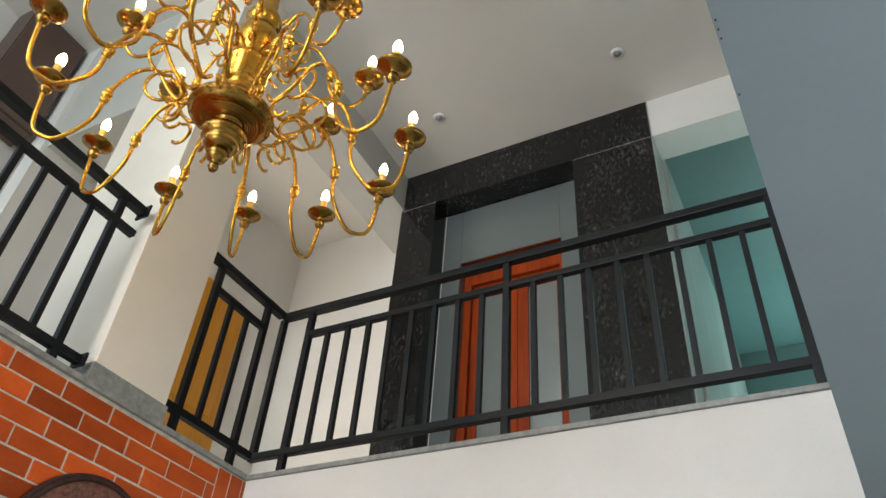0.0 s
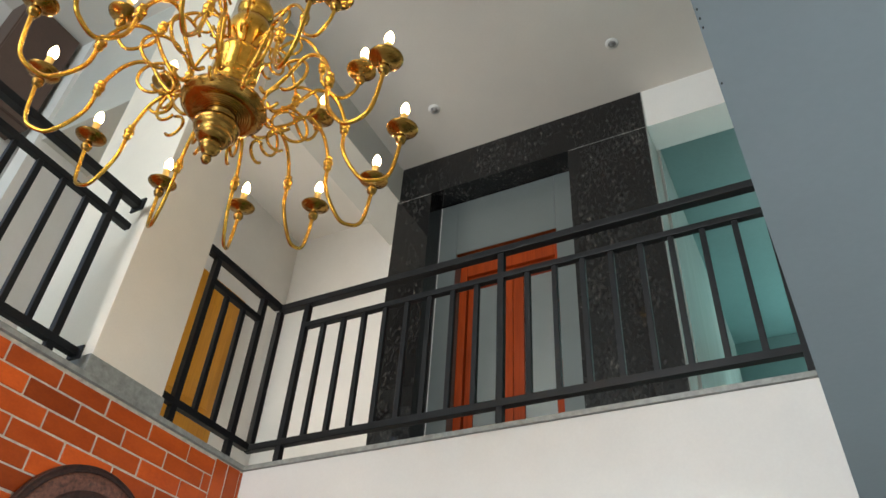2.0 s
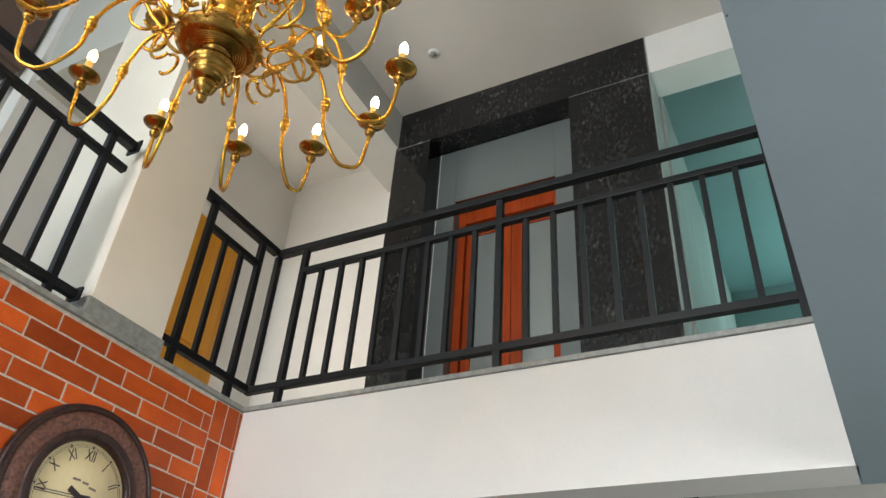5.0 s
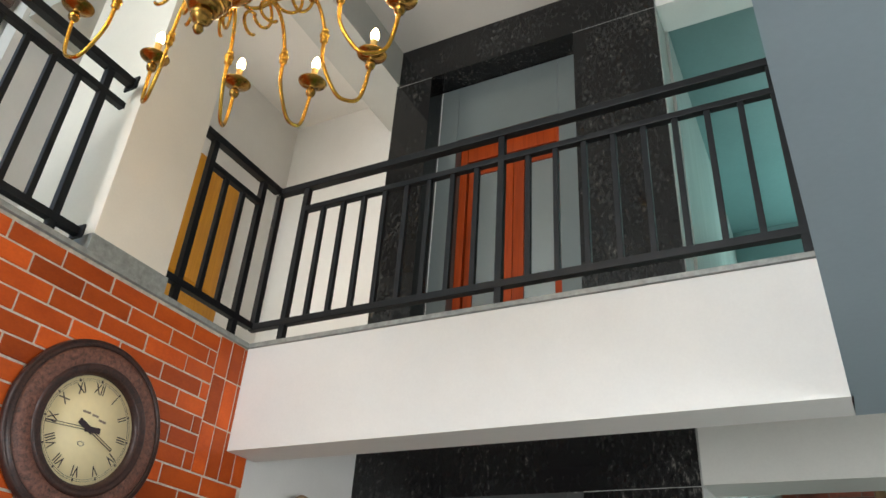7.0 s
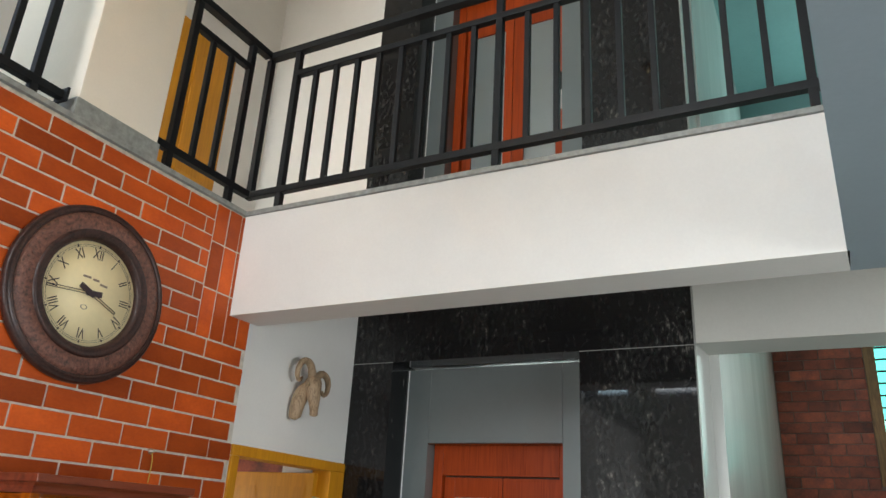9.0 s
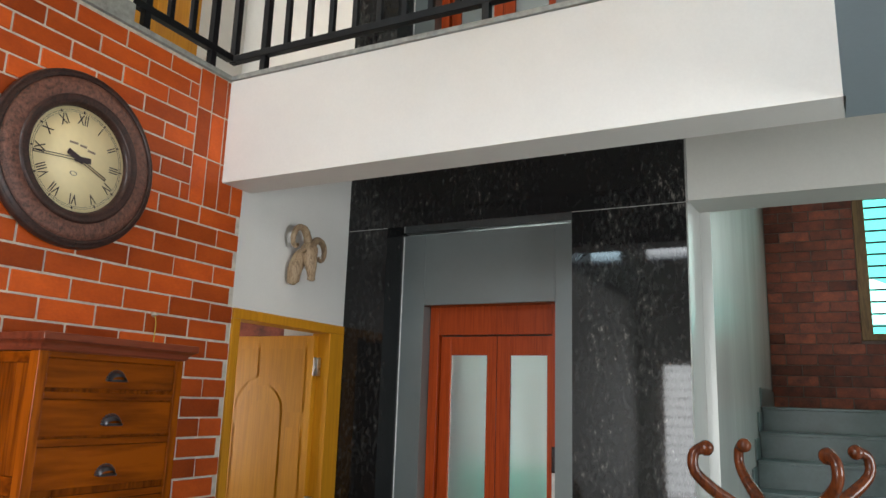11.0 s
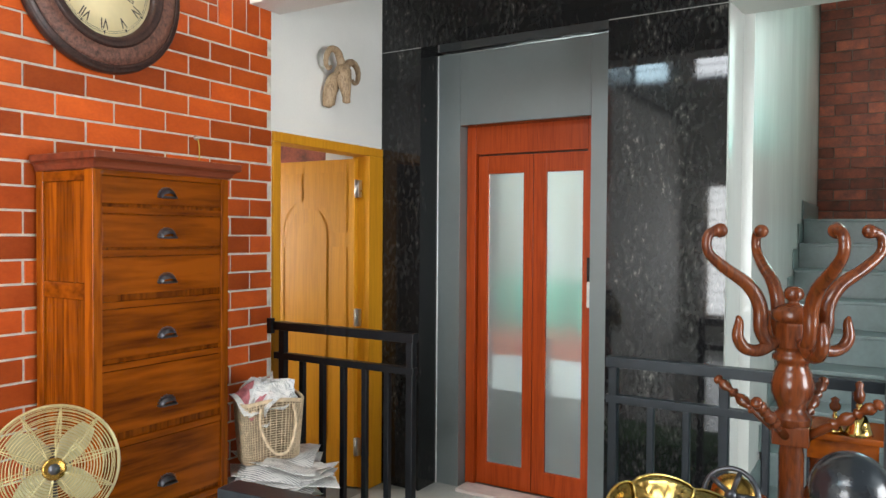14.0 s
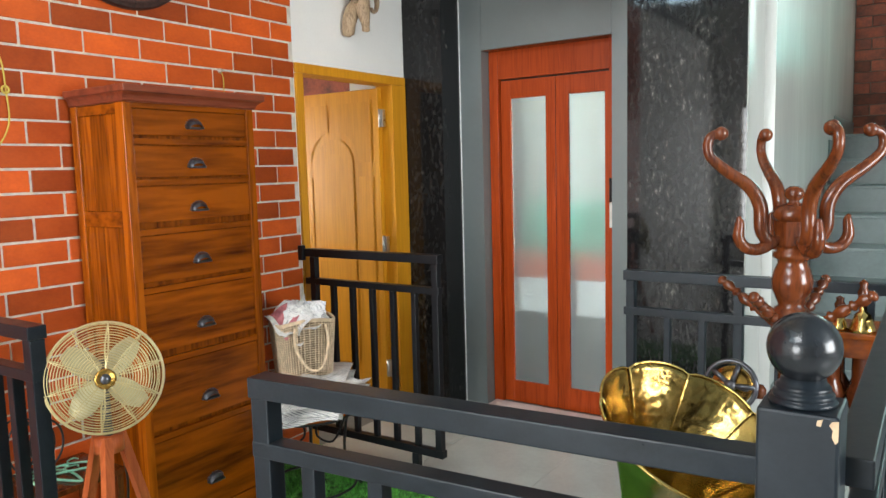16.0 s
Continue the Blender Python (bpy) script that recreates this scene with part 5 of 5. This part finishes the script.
for a in (-40, 80, 200):
    d = Vector((math.cos(radians(a)), math.sin(radians(a)), 0))
    top, bot = head + d * 0.035 + Vector((0, 0, -0.08)), Vector((head.x, head.y, 0)) + d * 0.2
    bot.z = 0.012
    bm = tube([top, bot], 0.02, 4)
    for f in bm.faces:
        f.smooth = False
    part("leg", bm, ORANGEWOOD, fn, "orange wooden leg", world=True)

# ---- stool, newspapers, basket ----
SXx, SYy = -2.03, 2.69
so = thing("stool", "round wooden stool on black wire legs, on the turf", "stool", (SXx, SYy, 0.012))
part("seat", lathe([(0, 0.368), (0.19, 0.368), (0.2, 0.375), (0.2, 0.385), (0.19, 0.391), (0, 0.391)], 40), TEAK, so)
part("seat_ring", torus(0.198, 0.007, Matrix.Translation((0, 0, 0.369)), 40, 8), BLACK, so)
for i in range(4):
    a = math.pi / 4 + i * math.pi / 2
    c, s = math.cos(a), math.sin(a)
    part("leg", tube(smooth_path([(0.17 * c, 0.17 * s, 0.363), (0.15 * c, 0.15 * s, 0.2), (0.17 * c, 0.17 * s, 0.08), (0.22 * c, 0.22 * s, 0.008)], 5), 0.007, 8), BLACK, so)
    part("scroll", tube(smooth_path([(0.16 * c, 0.16 * s, 0.333), (0.1 * c, 0.1 * s, 0.22), (0.03 * c, 0.03 * s, 0.25), (0.03 * c, 0.03 * s, 0.31)], 5), 0.005, 8), BLACK, so)
part("foot_ring", torus(0.2, 0.006, Matrix.Translation((0, 0, 0.035)), 40, 8), BLACK, so)
random.seed(4)


def sheet(w, d, th, sag):
    """A folded newspaper, a thin pad with a wavy edge."""
    bm = bmesh.new()
    n = 6
    lo, hi = [], []
    ph = random.uniform(0, 6)
    for i in range(n + 1):
        for j in range(n + 1):
            x, y = w * (i / n - 0.5), d * (j / n - 0.5)
            z = sag * (math.sin(ph + 5 * i / n) * 0.4 + math.cos(ph * 2 + 4 * j / n) * 0.4 - 1.6 * max(0, abs(i / n - 0.5) - 0.3) ** 1.5)
            lo.append(bm.verts.new((x, y, z)))
            hi.append(bm.verts.new((x + random.uniform(-1, 1) * 0.002, y, z + th)))
    q = lambda i, j: i * (n + 1) + j
    for i in range(n):
        for j in range(n):
            bm.faces.new((hi[q(i, j)], hi[q(i + 1, j)], hi[q(i + 1, j + 1)], hi[q(i, j + 1)]))
            bm.faces.new((lo[q(i, j)], lo[q(i, j + 1)], lo[q(i + 1, j + 1)], lo[q(i + 1, j)]))
    for i in range(n):
        for a, b in (((i, 0), (i + 1, 0)), ((i + 1, n), (i, n)), ((0, i + 1), (0, i)), ((n, i), (n, i + 1))):
            bm.faces.new((lo[q(*a)], lo[q(*b)], hi[q(*b)], hi[q(*a)]))
    return bm


papers = thing("newspaper_stack", "loose stack of old newspapers on the stool", "newspapers", (SXx, SYy, 0.405))
for i in range(21):
    bm = sheet(random.uniform(0.3, 0.44), random.uniform(0.2, 0.3), 0.0022, 0.034)
    bm.transform(pose(random.uniform(0.0, 0.13), random.uniform(-0.06, 0.05), i * 0.0068 + 0.008, random.uniform(-6, 6), random.uniform(-5, 8), random.uniform(-75, 75)))
    part("newspaper", bm, PAPER, papers)
bk = thing("basket", "woven cane tote basket stuffed with newspapers, on the newspaper stack", "basket", (SXx - 0.015, SYy - 0.005, 0.552), 64)


def oval(t, z):
    """The basket's outline at height z."""
    k = 0.8 + 0.13 * z / 0.25
    a, b = 0.15 * k, 0.1 * k
    c, s = math.cos(t), math.sin(t)
    e = 0.72
    return Vector((a * math.copysign(abs(c) ** e, c), b * math.copysign(abs(s) ** e, s), z + 0.008 * math.sin(3 * t)))


wall = bmesh.new()
ring = [[wall.verts.new(oval(2 * math.pi * i / 48, 0.25 * j / 6) * 1.0) for i in range(48)] for j in range(7)]
for p, q in zip(ring, ring[1:]):
    for i in range(48):
        wall.faces.new((p[i], p[(i + 1) % 48], q[(i + 1) % 48], q[i]))
wall.faces.new(ring[0][::-1])
for f in wall.faces:
    f.smooth = True
bmesh.ops.solidify(wall, geom=wall.faces[:], thickness=0.004)
# inner wall darkened as the shade between the strands
part("gap_shade_wall", wall, CANESHADE, bk)
strand = bmesh.new()
for i in range(64):
    t = 2 * math.pi * i / 64
    tube([oval(t, 0.25 * j / 8) * 1.0 + Vector((math.cos(t), math.sin(t), 0)) * (0.003 + 0.0015 * ((i + j) % 2)) for j in range(9)], 0.0026, 4, bm=strand)
for j in range(24):
    tube([oval(2 * math.pi * i / 60, 0.006 + 0.0103 * j) + Vector((math.cos(2 * math.pi * i / 60), math.sin(2 * math.pi * i / 60), 0)) * (0.0035 + 0.0015 * ((i + j) % 2)) for i in range(60)], 0.0026, 4, True, bm=strand)
part("weave", strand, CANE, bk)
part("rim", tube([oval(2 * math.pi * i / 48, 0.25) for i in range(48)], 0.007, 8, True), CANE, bk)
for s in (-1, 1):
    part("strap", tube(smooth_path([(-0.07, s * 0.105, 0.235), (-0.075, s * 0.12, 0.15), (-0.03, s * 0.15, 0.06), (0.03, s * 0.15, 0.06), (0.075, s * 0.12, 0.15), (0.07, s * 0.105, 0.235)], 5), 0.0065, 8), CANE, bk)
for i in range(22):
    bm = sheet(random.uniform(0.12, 0.22), random.uniform(0.09, 0.16), 0.0016, 0.034)
    bm.transform(pose(random.uniform(-0.06, 0.05), random.uniform(-0.045, 0.045), 0.205 + 0.014 * (i % 4), random.uniform(45, 80) if i % 3 else random.uniform(15, 35), random.uniform(-40, 40), random.uniform(-70, 70)))
    bmesh.ops.translate(bm, verts=bm.verts, vec=(0, 0, 0.02))
    part("newspaper", bm, PINK if i == 3 else PAPER, bk)

# ---- turf mat ----
turf = cube(-2.38, -0.6, 1.75, 3.085, 0.001, 0.012)
tm = tagged(new("turf_mat", mesh_of("turf_mat", turf, GRASS)), "green artificial turf mat along the railing", "mat", kind="")
gb = bmesh.new()
rg = random.Random(7)
for i in range(15000):
    x, y = rg.uniform(-2.38, -0.6), rg.uniform(2.35, 3.1)
    a, h = rg.uniform(0, 6.28), rg.uniform(0.015, 0.032)
    dx, dy = 0.0025 * math.cos(a), 0.0025 * math.sin(a)
    lx, ly = rg.uniform(-0.012, 0.012), rg.uniform(-0.012, 0.012)
    v = [gb.verts.new(p) for p in ((x - dx, y - dy, 0.012), (x + dx, y + dy, 0.012), (x + lx, y + ly, 0.012 + h))]
    gb.faces.new(v)
tagged(new("turf_blades", mesh_of("turf_blades", gb, GRASS)), "green plastic turf blades", "turf", kind="stuff")

# ---- small things ----
for x, y in ((-1.881, 3.502), (-0.47, 3.49)):
    sp = thing("ceiling_spotlight", "small round white recessed ceiling spotlight, unlit", "spotlight", (x, y, TOP - 0.012), group="ceiling spotlights")
    part("ring", lathe([(0.028, 0.0), (0.042, 0.002), (0.046, 0.008), (0.046, 0.012), (0.028, 0.012)], 28), PLASTIC, sp)
    part("lens", lathe([(0, 0.006), (0.027, 0.006), (0.027, 0.01), (0, 0.01)], 24), mat("dull_lens", (0.5, 0.5, 0.5), 0.4), sp)
nail = thing("wall_hook", "small hook with a yellow cord on the brick wall", "hook", (WX, 2.6, 1.9))
part("hook", lathe([(0, 0), (0.01, 0), (0.012, 0.006), (0.006, 0.012), (0.005, 0.025), (0, 0.025)], 12, Matrix.Translation((0, 0, 0.012)) @ Matrix.Rotation(math.pi / 2, 4, "Y")), CHROME, nail)
part("cord", tube(smooth_path([(0.012, 0, 0.01), (0.016, 0.006, -0.02), (0.01, 0.012, -0.06), (0.012, 0.008, -0.11)], 6), 0.0022, 6), YELLOWCORD, nail)
cord = thing("wall_hook", "hook with a long knotted yellow cord on the brick wall", "hook", (WX, 1.64, 1.91))
part("hook", lathe([(0, 0), (0.01, 0), (0.012, 0.006), (0.006, 0.012), (0.005, 0.025), (0, 0.025)], 12, Matrix.Rotation(math.pi / 2, 4, "Y")), CHROME, cord)
part("cord", tube(smooth_path([(0.012, 0, 0), (0.012, 0.022, -0.06), (0.012, 0.028, -0.15), (0.012, 0.03, -0.26), (0.012, -0.01, -0.34), (0.012, -0.06, -0.37)], 7), 0.003, 6), YELLOWCORD, cord)
part("knot", torus(0.012, 0.004, Matrix.Translation((0.014, 0.026, -0.15)) @ Matrix.Rotation(math.pi / 2, 4, "Y"), 14, 6), YELLOWCORD, cord)
sw = thing("light_switch", "small white light switch plate beside the stair", "switch", (-0.421, 4.33, 1.352))
part("plate", cube(0.0, 0.01, -0.04, 0.04, -0.045, 0.045, 0.002), PLASTIC, sw)
part("rocker", cube(0.01, 0.014, -0.018, 0.018, -0.03, 0.03, 0.001), PLASTIC, sw)
fx = thing("cable_clips", "row of small dark fixings under the slab edge", "fixings", (0.126, 0.89, SOF - 0.004))
for y in (0.82, 0.865, 0.9, 0.915, 0.93, 1.03):
    part("clip", lathe([(0, 0.001), (0.0011, 0.0015), (0.0012, 0.004), (0, 0.004)], 10, Matrix.Translation((0.05 + 0.04 * (y + 1), y, SOF - 0.004))), BLACK, fx, world=True)
# low shelf with hangers beside the fan
sh = thing("low_shelf", "low dark wooden shelf against the brick wall", "shelf", (-2.2, 1.55, 0))
part("board", cube(-2.38, -2.1, 1.47, 1.83, 0.395, 0.415, 0.003), ROSE, sh, world=True)
for x, y in ((-2.36, 1.49), (-2.12, 1.49), (-2.36, 1.81), (-2.12, 1.81)):
    part("leg", cube(x - 0.012, x + 0.012, y - 0.012, y + 0.012, 0.0, 0.394, 0.002), ROSE, sh, world=True)
for i, (x, y, r) in enumerate(((-2.24, 1.63, 20), (-2.22, 1.69, 65), (-2.28, 1.59, -15))):
    hg = thing("clothes_hanger", "mint green plastic clothes hanger on the low shelf", "hanger", (x, y, 0.421 + 0.009 * i), r, group="hangers on the shelf")
    part("frame", tube(smooth_path([(-0.13, 0, 0), (0, 0.06, 0.0), (0.13, 0, 0), (0.1, -0.015, 0), (-0.1, -0.015, 0)], 4, True), 0.0045, 6, True), MINT, hg)
    part("hook", tube(smooth_path([(0, 0.06, 0), (0, 0.09, 0), (0.02, 0.11, 0), (0.035, 0.095, 0)], 4), 0.003, 6), MINT, hg)
cb = thing("cable_coil", "coil of black cable hanging beside the fan", "cable", (-2.35, 1.58, 0.417))
for i in range(4):
    part("loop", torus(0.1 - 0.006 * i, 0.004, Matrix.Translation((0.03 * i, 0.02 * i, 0.105 + 0.004 * i)) @ Matrix.Rotation(math.pi / 2, 4, "Y") @ Matrix.Diagonal((1.0, 0.7, 1, 1)), 30, 6), CABLE, cb)
fc = thing("fan_cable", "black fan cable hanging to the floor", "cable", (-1.92, 1.7, 0.004))
part("cable", tube(smooth_path([(0.05, -0.06, 0.68), (0.0, 0.02, 0.47), (-0.06, 0.04, 0.25), (-0.1, 0.02, 0.06), (-0.02, -0.05, 0.004), (0.12, -0.1, 0.004)], 6), 0.004, 6), CABLE, fc)
wc = thing("hanging_chain", "small black iron chain hook on the near railing", "chain", (-0.12, 1.355, 0.76))
for i in range(5):
    part("link", torus(0.013, 0.0028, Matrix.Translation((0, 0.0, 0.14 - 0.03 * i)) @ Matrix.Rotation(math.pi / 2 * (i % 2), 4, "Z") @ Matrix.Rotation(math.pi / 2, 4, "X") @ Matrix.Diagonal((0.8, 1.35, 1, 1)), 14, 6), BLACK, wc)

# ---- bricks ----
RH, BL, BASE = 0.0862, 0.2375, 2.004
me_cache = {}


def brick_mesh(ln, h, axis, material, depth=0.008, seed=0):
    key = (round(ln, 3), h, axis, material.name, seed)
    if key not in me_cache:
        r = random.Random(int(ln * 1000) + 7 * seed)
        j = [r.uniform(-0.0012, 0.0012) for _ in range(8)]
        if axis == "y":
            bm = cube(-depth, 0, -ln / 2 + 0.0042 + j[0], ln / 2 - 0.0042 + j[1], -h / 2 + 0.0042 + j[2], h / 2 - 0.0042 + j[3])
        else:
            bm = cube(-ln / 2 + 0.004, ln / 2 - 0.004, 0, depth, -h / 2 + 0.004, h / 2 - 0.004)
        bmesh.ops.bevel(bm, geom=bm.edges[:], offset=0.002, segments=1, affect="EDGES")
        me_cache[key] = mesh_of("brick", bm, material)
    return me_cache[key]


SOLDIER_ROW, SOLDIER_Y = 5, 2.727


def course(k):
    """The height of a brick course; the upper ones are a little lower."""
    return BASE + RH * min(k, 5) + 0.08 * max(0, k - 5)


rest = bmesh.new()
rb2 = random.Random(3)
for k in range(-24, 13):
    z0, z1 = course(k), course(k + 1)
    z0, z1 = max(z0, 0.004), min(z1, UP - 0.014)
    if z1 - z0 < 0.03:
        continue
    off = (1.7225 if k >= SOLDIER_ROW else 1.7325) + (0 if k % 2 else BL / 2)
    y = off - 22 * BL
    while y < 3.062:
        a, b = max(y, -0.198), min(y + BL, 3.064 if k < SOLDIER_ROW else SOLDIER_Y)
        if b - a > 0.03 and b > -0.19:
            if b > 1.32 and z1 > 0.35:
                place("brick", brick_mesh(b - a, round(z1 - z0, 4), "y", BRICK, seed=rb2.randint(0, 4)), wb, pose(WX + rb2.uniform(-0.0015, 0.0015), (a + b) / 2, (z0 + z1) / 2))
            else:
                box(rest, WX - 0.014, WX, a + 0.004, b - 0.004, z0 + 0.004, z1 - 0.004)
        y += BL
# upright bricks in the corner
for i in range(3):
    za = BASE + RH * SOLDIER_ROW + 0.2285 * i
    zb = min(za + 0.2285, UP - 0.014)
    for j in range(4):
        ya = SOLDIER_Y + 0.086 * j
        yb = min(ya + 0.086, 3.064)
        if zb - za > 0.03 and yb - ya > 0.02:
            place("brick", brick_mesh(yb - ya, round(zb - za, 4), "y", BRICK, seed=(i + j) % 5), wb, pose(WX + 0.0005, (ya + yb) / 2, (za + zb) / 2))
ro = new("bricks_joined", mesh_of("bricks_joined", rest, BRICK))
ro.parent = wb
tagged(ro, kind="stuff")
for k in range(0, 22):
    z0 = 1.636 + 0.0962 * k
    x = -0.38 - (0 if k % 2 else 0.13)
    while x < 1.33:
        a, b = max(x, -0.378), min(x + 0.262, 1.34)
        spans = [(a, b)]
        if z0 + 0.0962 > 2.24 and z0 < 3.62:
            spans = [(a, min(b, 0.378))] if a < 0.378 else ([(max(a, 1.322), b)] if b > 1.322 else [])
        for p, q in spans:
            if q - p > 0.03:
                place("brick", brick_mesh(round(q - p, 3), 0.0962, "x", BRICKDARK), wall_stair_brick, pose((p + q) / 2, SY, z0 + 0.0481))
        x += 0.262
